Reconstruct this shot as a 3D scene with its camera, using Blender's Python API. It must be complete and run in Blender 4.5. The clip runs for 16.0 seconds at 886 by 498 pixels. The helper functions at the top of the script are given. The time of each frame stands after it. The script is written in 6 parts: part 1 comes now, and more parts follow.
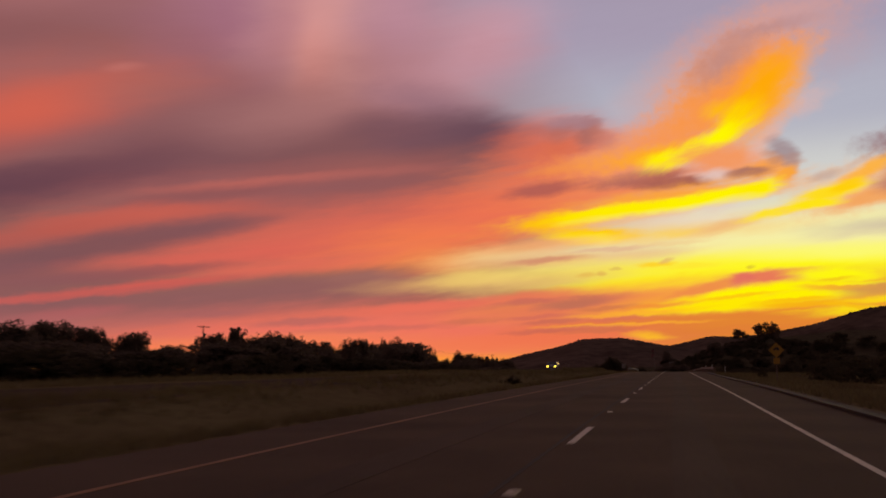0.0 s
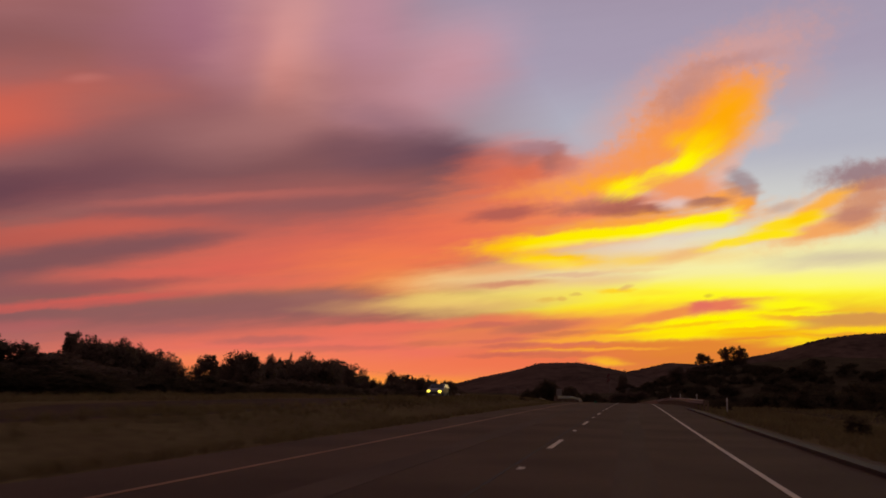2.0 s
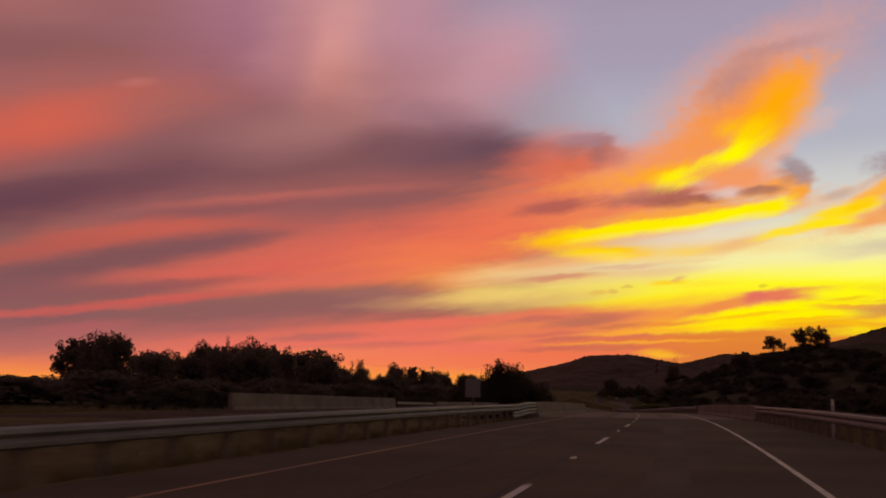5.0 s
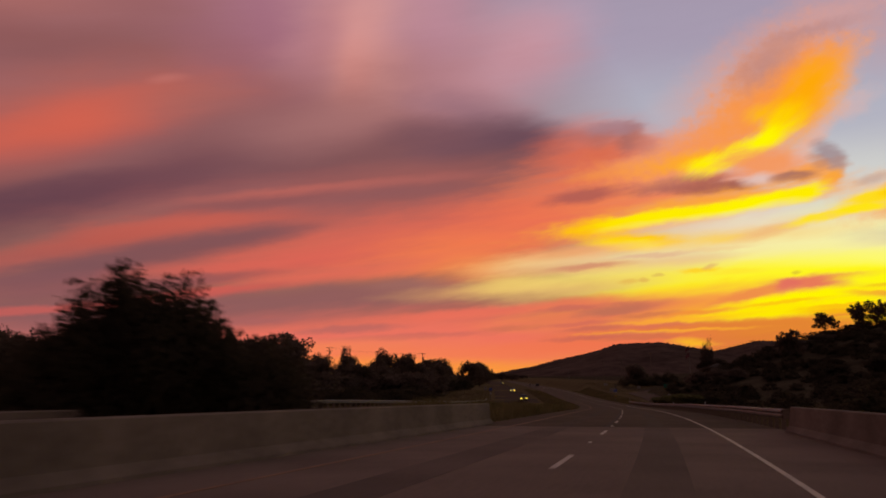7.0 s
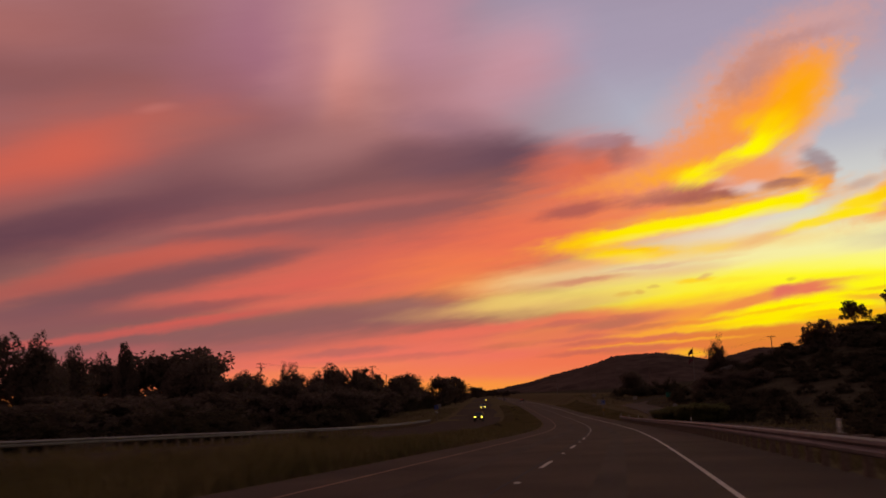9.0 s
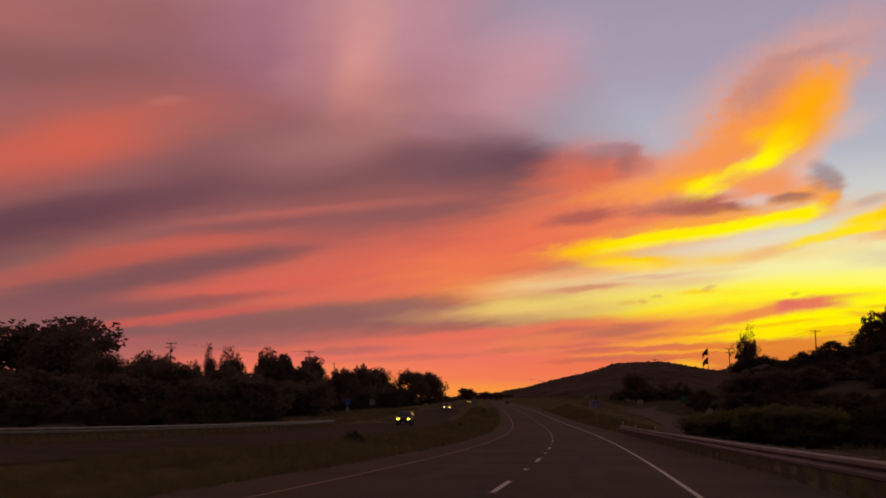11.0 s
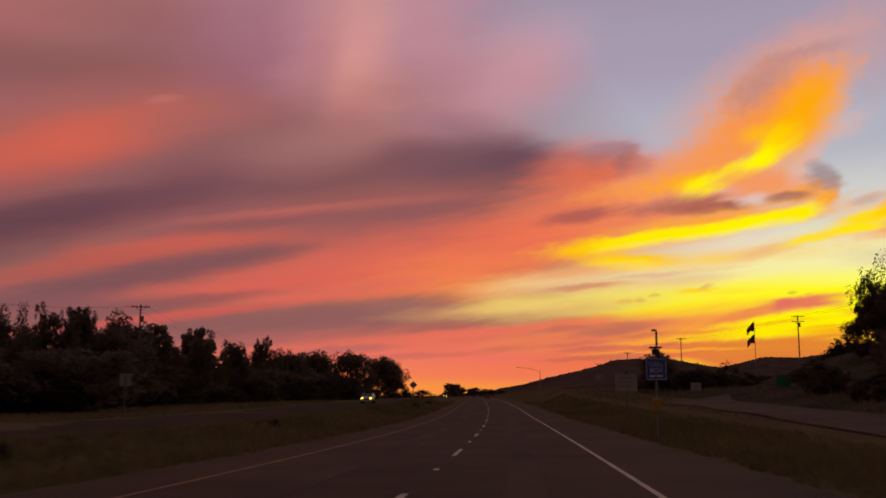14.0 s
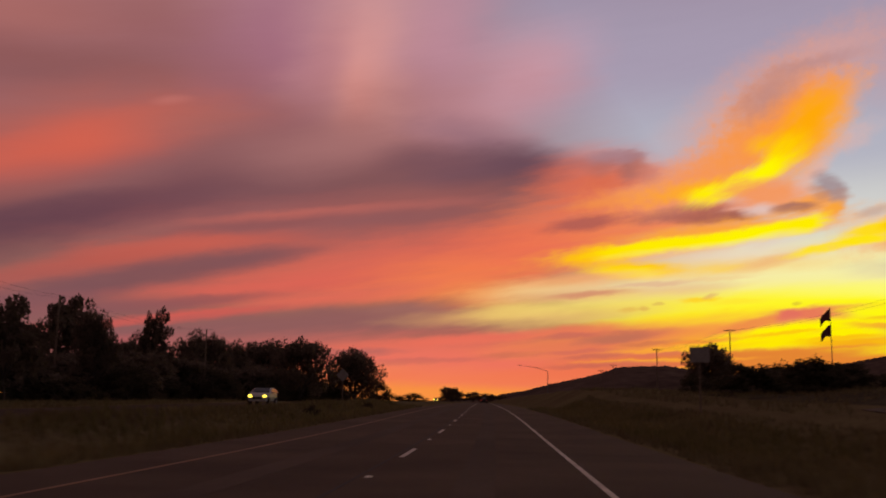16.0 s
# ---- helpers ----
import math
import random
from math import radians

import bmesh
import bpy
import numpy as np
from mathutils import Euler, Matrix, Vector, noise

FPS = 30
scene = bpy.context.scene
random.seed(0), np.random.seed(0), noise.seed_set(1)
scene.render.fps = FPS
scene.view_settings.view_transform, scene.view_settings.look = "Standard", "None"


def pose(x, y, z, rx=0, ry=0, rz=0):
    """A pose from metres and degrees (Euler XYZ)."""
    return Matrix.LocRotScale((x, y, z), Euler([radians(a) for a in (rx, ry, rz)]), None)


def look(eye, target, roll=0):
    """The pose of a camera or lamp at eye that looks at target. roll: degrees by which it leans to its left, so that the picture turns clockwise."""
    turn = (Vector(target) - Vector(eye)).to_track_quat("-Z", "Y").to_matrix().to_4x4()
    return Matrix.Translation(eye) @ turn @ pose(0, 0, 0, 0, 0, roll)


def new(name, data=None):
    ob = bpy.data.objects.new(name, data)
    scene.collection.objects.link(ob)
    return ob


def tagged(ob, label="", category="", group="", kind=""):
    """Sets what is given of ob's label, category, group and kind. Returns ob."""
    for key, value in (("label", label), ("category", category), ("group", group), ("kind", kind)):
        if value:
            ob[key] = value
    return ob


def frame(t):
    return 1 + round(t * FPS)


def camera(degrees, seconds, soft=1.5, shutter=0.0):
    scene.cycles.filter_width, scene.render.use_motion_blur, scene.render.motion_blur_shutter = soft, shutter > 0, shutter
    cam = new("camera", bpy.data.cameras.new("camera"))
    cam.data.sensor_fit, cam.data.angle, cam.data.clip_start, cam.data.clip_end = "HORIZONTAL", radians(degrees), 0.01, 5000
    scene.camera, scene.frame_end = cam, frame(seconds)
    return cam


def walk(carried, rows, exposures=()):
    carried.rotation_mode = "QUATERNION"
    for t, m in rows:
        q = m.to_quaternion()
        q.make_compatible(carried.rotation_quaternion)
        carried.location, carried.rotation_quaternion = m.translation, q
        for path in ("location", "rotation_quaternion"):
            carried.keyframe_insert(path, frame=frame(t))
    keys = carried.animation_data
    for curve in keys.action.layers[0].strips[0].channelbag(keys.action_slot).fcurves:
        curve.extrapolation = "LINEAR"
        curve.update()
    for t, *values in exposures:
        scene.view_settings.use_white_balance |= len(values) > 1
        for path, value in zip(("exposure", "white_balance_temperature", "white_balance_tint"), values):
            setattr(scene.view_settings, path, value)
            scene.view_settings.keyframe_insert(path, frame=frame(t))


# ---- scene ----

# ---------------------------------------------------------------- camera
cam = camera(49.35, 16.0, soft=1.8, shutter=0.4)


def at(t, x, y, z, yaw, pitch, roll):
    eye = Vector((x, y, z))
    a, b = radians(yaw), radians(pitch)
    way = Vector((-math.sin(a) * math.cos(b), math.cos(a) * math.cos(b), math.sin(b)))
    return t, look(eye, eye + way, roll)


walk(cam, [
    at(0, 1.44, 0.00, 1.231, 12.94, 7.09, 0.04),
    at(0.5, 1.54, 16.70, 1.385, 11.96, 7.10, 0.12),
    at(1, 1.69, 33.40, 1.504, 11.58, 7.93, 0.95),
    at(1.5, 1.84, 50.08, 1.601, 11.22, 8.20, 1.37),
    at(2, 2.14, 66.76, 1.678, 10.67, 8.40, 1.23),
    at(2.5, 2.33, 83.41, 1.744, 10.52, 7.35, 1.49),
    at(3, 2.59, 100.05, 1.820, 11.55, 6.95, 0.79),
    at(3.5, 2.77, 116.66, 1.907, 11.47, 6.85, 1.16),
    at(4.2, 3.06, 139.88, 2.001, 12.48, 7.42, 0.88),
    at(4.9, 3.39, 163.06, 2.037, 13.49, 7.99, 0.60),
    at(5.5, 3.57, 182.90, 1.973, 14.35, 8.48, 0.36),
    at(6, 3.57, 199.40, 1.830, 15.07, 8.88, 0.16),
    at(6.5, 3.43, 215.88, 1.616, 15.26, 8.39, -0.33),
    at(7, 2.83, 232.32, 1.362, 15.38, 7.51, 0.01),
    at(7.5, 2.38, 248.73, 1.070, 16.31, 8.87, 0.43),
    at(8, 1.46, 265.08, 0.744, 13.44, 8.36, -1.13),
    at(8.5, 0.45, 281.38, 0.391, 14.28, 8.56, -1.46),
    at(9, -0.78, 297.62, 0.009, 15.02, 8.65, -2.12),
    at(9.6, -2.44, 317.02, -0.473, 15.09, 8.69, -1.50),
    at(10.2, -4.20, 336.35, -0.973, 15.16, 8.73, -0.89),
    at(10.8, -6.09, 355.60, -1.487, 15.24, 8.77, -0.27),
    at(11.5, -8.54, 377.94, -2.084, 15.32, 8.82, 0.45),
    at(12, -10.50, 393.81, -2.501, 14.66, 8.80, 0.23),
    at(12.5, -12.66, 409.60, -2.870, 14.87, 7.65, 0.46),
    at(13, -15.01, 425.31, -3.186, 14.75, 8.20, -0.42),
    at(13.5, -17.53, 440.93, -3.453, 14.79, 8.07, 0.13),
    at(14, -20.08, 456.48, -3.676, 15.15, 8.71, -0.03),
    at(14.5, -22.93, 471.92, -3.857, 15.45, 8.25, 1.24),
    at(15, -25.72, 487.29, -3.993, 14.87, 8.17, 0.53),
    at(15.5, -28.73, 502.55, -4.085, 14.24, 9.89, 0.69),
    at(16, -31.72, 517.75, -4.132, 15.43, 9.01, 0.97),
])

# ---------------------------------------------------------------- the road's line
# heading (degrees, to the left) and slope (per cent) at every 45 m from -20 m on
HEADING = [0.43, -0.53, -0.37, -0.55, -0.77, 0.49, 2.78, 4.54, 5.27, 6.66, 8.87, 10.76, 11.90, 12.53, 13.00, 13.00, 13.00, 13.00, 13.00, 13.00, 13.00]
SLOPE = [1.29, 0.70, 0.37, 0.55, 0.07, -1.28, -1.92, -2.41, -2.66, -2.66, -1.75, -0.98, -0.16, 0.92, 0.60, 0.35, 0.20, 0.10, 0.10, 0.10, 0.10]
KNOTS = np.arange(len(HEADING)) * 45.0 - 20.0
RUN = np.arange(-1600.0, 4600.0, 2.0)
_h = np.radians(np.interp(RUN, KNOTS, HEADING))
_g = np.interp(RUN, KNOTS, SLOPE, left=0.0, right=0.0) / 100


def _along(d):
    c = np.concatenate([[0.0], np.cumsum((d[1:] + d[:-1]) / 2)])
    return c - np.interp(0.0, RUN, c)


RX, RY, RZ = _along(-np.sin(_h) * 2), _along(np.cos(_h) * 2), _along(_g * 2)


def on_road(s, l, dz=0.0):
    """The place s metres along the dashed line and l metres to its right, dz above the road."""
    a = np.interp(s, RUN, _h)
    return Vector((np.interp(s, RUN, RX) + math.cos(a) * l, np.interp(s, RUN, RY) + math.sin(a) * l, np.interp(s, RUN, RZ) + dz))


def heading(s):
    return math.degrees(np.interp(s, RUN, _h))


def road_place(x, y):
    """Metres along and to the right of the dashed line for a place in the plan."""
    i = int(np.argmin((RX - x) ** 2 + (RY - y) ** 2))
    a = _h[i]
    dx, dy = x - RX[i], y - RY[i]
    return RUN[i] - math.sin(a) * dx + math.cos(a) * dy, math.cos(a) * dx + math.sin(a) * dy


def smooth(a, b, v):
    v = min(1.0, max(0.0, (v - a) / (b - a)))
    return v * v * (3 - 2 * v)


def far_side(s):
    """How much higher than the near carriageway the oncoming one lies."""
    return 0.1 + 0.1 * smooth(250, 330, s)


def rise(s, l):
    """Height of the open ground over the road's level at s."""
    h = -0.10
    if l < -6.2:
        h -= 0.25 * smooth(-6.2, -8.5, l) * (1 - smooth(-8.5, -11, l))
        crown = 0.16 + 0.30 * (1 - smooth(150, 215, s)) + 0.34 * smooth(465, 540, s)
        h += crown * smooth(-8.0, -10.8, l) * (1 - smooth(-11.6, -13.2, l))
        h += far_side(s) * smooth(-8, -12.5, l)
        h -= 0.25 * smooth(-27, -36, l)
    if l > 6.4:
        h -= 0.30 * smooth(6.4, 11, l)
        h += (1.3 * smooth(455, 575, s) + 1.9 * smooth(575, 690, s)) * smooth(9, 17, l) * (1 - 0.85 * smooth(27, 46, l))
        h += 5.0 * smooth(40, 90, l) * smooth(430, 640, s)
        h += 4.0 * smooth(55, 120, l) * smooth(560, 700, s) * (1 - smooth(800, 1000, s))
        knoll = float(np.interp(l, (24, 38, 52, 75, 101, 130, 190), (0.0, 2.5, 6.8, 8.5, 15.0, 19.0, 24.0)))
        end = 598 + 0.5 * (l - 50)
        h += knoll * smooth(440, 565, s) * (1 - smooth(end, end + 60, s))
        h += 8.0 * smooth(80, 190, l) * smooth(150, 440, s) * (1 - smooth(440, 565, s))
    w = abs(l) - 8
    if w > 0:
        p = on_road(s, l)
        h += min(0.25, w * 0.03) * noise.noise(Vector((p.x * 0.06, p.y * 0.06, 3.0)))
        h += min(2.5, w * 0.012) * noise.noise(Vector((p.x * 0.008, p.y * 0.008, 9.0)))
    # the creek bed below the bridge
    h -= 4.5 * smooth(224, 236, s) * (1 - smooth(260, 272, s)) * (1 - smooth(60, 160, abs(l)))
    return h


def ground_z(x, y):
    s, l = road_place(x, y)
    return float(np.interp(s, RUN, RZ)) + rise(s, l)


# ---------------------------------------------------------------- sky and light
world = bpy.data.worlds.new("dusk_sky")
scene.world = world
world.use_nodes = True
wt = world.node_tree
wt.nodes.clear()
WN, WL = wt.nodes, wt.links


def lin(c):
    """A colour given as 0..255 display values, as linear light."""
    return tuple((v / 255 / 12.92) if v <= 10 else ((v / 255 + 0.055) / 1.055) ** 2.4 for v in c) + (1.0,)


def wmath(op, a, b=None, c=None, clamp=False):
    n = WN.new("ShaderNodeMath")
    n.operation, n.use_clamp = op, clamp
    for i, v in enumerate((a, b, c)):
        if v is None:
            continue
        if isinstance(v, (int, float)):
            n.inputs[i].default_value = v
        else:
            WL.new(v, n.inputs[i])
    return n.outputs[0]


def wramp(value, stops):
    n = WN.new("ShaderNodeValToRGB")
    n.color_ramp.interpolation = "EASE"
    el = n.color_ramp.elements
    while len(el) < len(stops):
        el.new(0.5)
    for e, (pos, col) in zip(el, stops):
        e.position, e.color = pos, lin(col)
    WL.new(value, n.inputs[0])
    return n.outputs[0]


def wmix(fac, a, b, mode="MIX"):
    n = WN.new("ShaderNodeMix")
    n.data_type, n.blend_type = "RGBA", mode
    for k, v in ((0, fac), (6, a), (7, b)):
        if isinstance(v, (int, float)):
            n.inputs[k].default_value = v
        elif isinstance(v, tuple):
            n.inputs[k].default_value = v
        else:
            WL.new(v, n.inputs[k])
    return n.outputs[2]


coord = WN.new("ShaderNodeTexCoord")
sep = WN.new("ShaderNodeSeparateXYZ")
WL.new(coord.outputs["Generated"], sep.inputs[0])
AZ = wmath("MULTIPLY", wmath("ARCTAN2", wmath("MULTIPLY", sep.outputs[0], -1.0), sep.outputs[1]), 57.29578)
EL = wmath("MULTIPLY", wmath("ARCSINE", sep.outputs[2]), 57.29578)
flat = WN.new("ShaderNodeCombineXYZ")
WL.new(AZ, flat.inputs[0])
WL.new(EL, flat.inputs[1])


def wnoise(vec, scale, detail, stretch, turn, rough=0.55):
    m = WN.new("ShaderNodeMapping")
    m.vector_type = "TEXTURE"
    m.inputs["Rotation"].default_value = (0, 0, radians(-turn))
    m.inputs["Scale"].default_value = (1 / stretch[0], 1 / stretch[1], 1)
    WL.new(vec, m.inputs[0])
    n = WN.new("ShaderNodeTexNoise")
    n.inputs["Scale"].default_value, n.inputs["Detail"].default_value, n.inputs["Roughness"].default_value = scale, detail, rough
    WL.new(m.outputs[0], n.inputs["Vector"])
    return n


def bent(vec, noise_node, amount):
    """The sky's coordinates, pushed about by a noise."""
    a = WN.new("ShaderNodeVectorMath")
    a.operation = "SUBTRACT"
    a.inputs[1].default_value = (0.5, 0.5, 0.5)
    WL.new(noise_node.outputs["Color"], a.inputs[0])
    b = WN.new("ShaderNodeVectorMath")
    b.operation = "MULTIPLY_ADD"
    b.inputs[1].default_value = (*amount, 0)
    WL.new(a.outputs[0], b.inputs[0])
    WL.new(vec, b.inputs[2])
    return b.outputs[0]


TILT = 9.0
n1 = wnoise(flat.outputs[0], 0.22, 2, (0.5, 1.2), TILT)
soft_air = bent(flat.outputs[0], n1, (2.2, 0.9))
n2 = wnoise(flat.outputs[0], 0.9, 5, (0.45, 1.6), TILT, 0.6)
wisp_air = bent(flat.outputs[0], n2, (1.4, 0.42))
n3 = wnoise(flat.outputs[0], 1.1, 5, (1.0, 1.0), 0, 0.6)
puff_air = bent(flat.outputs[0], n3, (1.3, 1.0))
n5 = wnoise(flat.outputs[0], 1.6, 4, (0.45, 1.0), TILT, 0.55)
fine_air = bent(flat.outputs[0], n5, (0.55, 0.4))
n4 = wnoise(flat.outputs[0], 0.8, 5, (0.5, 1.6), 36, 0.6)
plume_air = bent(flat.outputs[0], n4, (1.0, 0.9))
fray_wisp = wnoise(flat.outputs[0], 1.1, 5, (0.28, 1.8), TILT, 0.57)
fray_puff = wnoise(flat.outputs[0], 1.4, 6, (1.0, 1.2), 0, 0.62)
fray_fine = wnoise(flat.outputs[0], 1.9, 6, (0.35, 1.4), TILT, 0.6)
fray_soft = wnoise(flat.outputs[0], 0.45, 5, (0.4, 1.4), TILT, 0.6)
fray_plume = wnoise(flat.outputs[0], 1.1, 6, (0.4, 1.8), 36, 0.62)

# clear sky and its high haze, low down to high up
ew = wmath("DIVIDE", EL, 90.0, clamp=True)
west = wramp(ew, [(0.0, (246, 146, 62)), (0.022, (222, 128, 50)), (0.036, (236, 142, 44)), (0.046, (255, 206, 20)), (0.058, (255, 246, 40)), (0.085, (246, 238, 168)), (0.12, (208, 208, 204)), (0.16, (178, 178, 192)), (0.22, (166, 154, 175)), (0.28, (158, 143, 164)), (0.4, (136, 121, 137)), (1.0, (107, 90, 93))])
south = wramp(ew, [(0.0, (250, 150, 62)), (0.014, (242, 128, 78)), (0.028, (218, 108, 88)), (0.045, (150, 92, 88)), (0.08, (140, 86, 86)), (0.12, (146, 86, 86)), (0.2, (150, 96, 98)), (0.26, (170, 122, 128)), (0.4, (138, 111, 117)), (1.0, (107, 90, 93))])
east = wramp(ew, [(0.0, (122, 95, 95)), (0.1, (141, 111, 113)), (0.3, (129, 105, 109)), (1.0, (107, 90, 93))])
sky = wmix(wmath("SMOOTH_MIN", 1.0, wmath("DIVIDE", wmath("ADD", wmath("SUBTRACT", AZ, wmath("MULTIPLY", wmath("MAXIMUM", wmath("SUBTRACT", EL, 9.0), 0.0), 0.75)), 2.0), 13.0, clamp=True), 0.2), west, south)
sky = wmix(wmath("DIVIDE", wmath("SUBTRACT", wmath("ABSOLUTE", AZ), 55.0), 60.0, clamp=True), sky, east)


AIR = {"wisp": wisp_air, "soft": soft_air, "puff": puff_air, "plume": plume_air, "fine": fine_air}
FRAY = {"wisp": (fray_wisp, 0.8), "soft": (fray_soft, 0.75), "puff": (fray_puff, 1.2), "plume": (fray_plume, 0.95), "fine": (fray_fine, 0.85)}
banks = 0


def cloud(az, el, along, across, tilt, colour, amount, edge=0.5, air="wisp"):
    """A bank of cloud: half-lengths along and across it in degrees of sky, its tilt, its lit colour and its cover."""
    global sky, banks
    banks += 1
    if banks % 24 == 0:  # a link to the banks laid so far keeps the shader's memory small
        for k in AIR:
            tie = WN.new("ShaderNodeVectorMath")
            tie.operation = "MULTIPLY_ADD"
            tie.inputs[1].default_value = (1e-6, 1e-6, 0)
            WL.new(sky, tie.inputs[0])
            WL.new(AIR[k], tie.inputs[2])
            AIR[k] = tie.outputs[0]
    m = WN.new("ShaderNodeMapping")
    m.vector_type = "TEXTURE"
    m.inputs["Location"].default_value = (az, el, 0)
    m.inputs["Rotation"].default_value = (0, 0, radians(-tilt))
    m.inputs["Scale"].default_value = (along, across, 1)
    WL.new(AIR[air], m.inputs[0])
    v = WN.new("ShaderNodeVectorMath")
    v.operation = "LENGTH"
    WL.new(m.outputs[0], v.inputs[0])
    r = WN.new("ShaderNodeMapRange")
    r.interpolation_type = "SMOOTHSTEP"
    r.inputs["From Min"].default_value, r.inputs["From Max"].default_value = 1.0 + edge * 1.25, max(0.0, 1.0 - edge * 1.25)
    r.inputs["To Max"].default_value = amount
    fray, depth = FRAY[air]
    ragged = WN.new("ShaderNodeMath")
    ragged.operation = "MULTIPLY_ADD"
    ragged.inputs[1].default_value = depth
    WL.new(fray.outputs["Fac"], ragged.inputs[0])
    WL.new(v.outputs["Value"], ragged.inputs[2])
    r.inputs["From Min"].default_value += depth / 2
    r.inputs["From Max"].default_value += depth / 2
    WL.new(ragged.outputs[0], r.inputs[0])
    sky = wmix(r.outputs[0], sky, lin(colour))


# the banks of cloud, from the farthest layer to the nearest
# the high veil
cloud(40.46, 20.76, 7.71, 1.76, 8.7, (170, 102, 94), 0.70, 0.90, "soft")
cloud(32.00, 20.93, 5.77, 2.21, -13.5, (148, 94, 96), 0.70, 0.90, "soft")
cloud(38.74, 17.84, 7.77, 1.22, 3.1, (138, 86, 86), 0.75, 0.80, "soft")
cloud(25.62, 21.14, 4.46, 3.75, 81.2, (166, 110, 130), 0.75, 0.80, "soft")
cloud(27.19, 17.52, 4.30, 1.15, -20.7, (152, 98, 108), 0.60, 0.90, "soft")
cloud(19.72, 21.72, 4.77, 3.33, 88.8, (204, 148, 150), 0.85, 0.90, "soft")
cloud(18.60, 17.04, 4.49, 1.52, -8.4, (210, 148, 144), 0.80, 0.90, "soft")
cloud(20.64, 18.63, 3.09, 1.91, 89.0, (216, 148, 142), 0.75, 0.90, "soft")
cloud(21.03, 17.31, 1.48, 0.96, 80.7, (224, 144, 132), 0.50, 0.90, "soft")
cloud(15.49, 20.50, 4.18, 2.10, 84.9, (192, 138, 154), 0.65, 0.90, "soft")
cloud(11.13, 18.68, 3.75, 1.85, 22.5, (210, 156, 168), 0.85, 0.90, "soft")
cloud(23.14, 19.02, 2.62, 1.02, 70.5, (170, 112, 124), 0.50, 0.90, "soft")
# the glowing bank and the dark shelf below it
cloud(27.75, 14.72, 12.49, 1.95, 12.8, (146, 94, 94), 0.75, 0.80, "soft")
cloud(37.36, 15.22, 7.02, 1.54, 16.0, (176, 98, 88), 0.70, 0.80, "soft")
cloud(38.44, 13.40, 6.88, 1.41, 17.6, (206, 96, 78), 0.85, 0.80, "soft")
cloud(36.08, 14.32, 4.02, 1.06, 15.5, (212, 98, 78), 0.70, 0.80, "soft")
cloud(30.11, 15.87, 3.61, 0.96, 11.9, (172, 100, 92), 0.60, 0.90, "soft")
cloud(31.63, 16.90, 0.91, 0.19, 8.7, (196, 116, 108), 0.50, 0.80, "soft")
cloud(28.65, 12.55, 10.74, 1.50, 11.1, (128, 84, 88), 0.70, 0.80, "soft")
cloud(40.46, 8.95, 5.69, 1.41, 11.9, (100, 66, 76), 0.85, 0.70, "soft")
cloud(36.13, 10.14, 5.15, 0.88, 11.8, (99, 64, 76), 0.80, 0.70, "soft")
cloud(31.20, 11.49, 4.81, 0.97, 11.6, (111, 70, 79), 0.80, 0.70, "soft")
cloud(24.66, 12.57, 5.70, 1.19, 7.5, (122, 80, 86), 0.75, 0.70, "soft")
cloud(40.87, 10.69, 3.14, 0.49, 14.0, (152, 91, 87), 0.50, 0.80, "soft")
cloud(19.23, 13.22, 6.49, 1.33, 4.9, (128, 84, 86), 0.75, 0.70, "soft")
cloud(22.69, 14.72, 3.75, 1.12, 11.2, (168, 114, 112), 0.70, 0.90, "soft")
cloud(13.39, 15.66, 3.10, 0.86, -9.9, (146, 106, 118), 0.70, 0.80, "soft")
cloud(13.04, 13.66, 4.80, 1.33, -4.2, (114, 78, 88), 0.85, 0.60, "soft")
cloud(10.04, 13.69, 2.86, 1.26, -8.8, (106, 74, 86), 0.90, 0.60, "soft")
cloud(11.00, 12.31, 3.57, 0.93, 1.3, (124, 80, 82), 0.75, 0.80, "soft")
cloud(17.15, 11.75, 5.80, 0.80, 5.9, (148, 90, 86), 0.70, 0.70, "soft")
# rose banks
cloud(23.90, 9.44, 9.94, 1.66, 7.0, (166, 92, 88), 0.75, 0.80, "wisp")
cloud(10.34, 9.84, 5.04, 1.07, 6.2, (222, 108, 80), 0.80, 0.80, "wisp")
cloud(15.10, 10.99, 5.79, 0.60, 7.1, (150, 90, 86), 0.60, 0.80, "wisp")
cloud(15.76, 8.64, 8.09, 1.28, 7.2, (216, 104, 84), 0.80, 0.80, "wisp")
cloud(23.94, 10.83, 4.69, 0.23, 7.2, (190, 102, 92), 0.80, 0.80, "wisp")
cloud(17.84, 11.51, 4.44, 0.23, 6.0, (172, 98, 92), 0.70, 0.80, "wisp")
cloud(19.19, 10.72, 5.77, 0.37, 6.2, (140, 88, 90), 0.65, 0.80, "wisp")
cloud(27.23, 9.92, 4.27, 0.33, 9.1, (138, 83, 85), 0.60, 0.80, "wisp")
cloud(39.41, 6.17, 3.72, 0.53, 13.3, (199, 95, 81), 0.80, 0.70, "wisp")
cloud(34.45, 7.63, 4.90, 0.64, 12.1, (197, 91, 76), 0.90, 0.70, "wisp")
cloud(29.47, 8.77, 4.83, 0.49, 6.5, (201, 95, 80), 0.85, 0.80, "wisp")
cloud(33.74, 5.81, 10.05, 1.60, 8.4, (142, 87, 85), 0.70, 0.70, "wisp")
cloud(21.16, 7.50, 8.67, 1.14, 6.4, (221, 104, 85), 0.85, 0.80, "wisp")
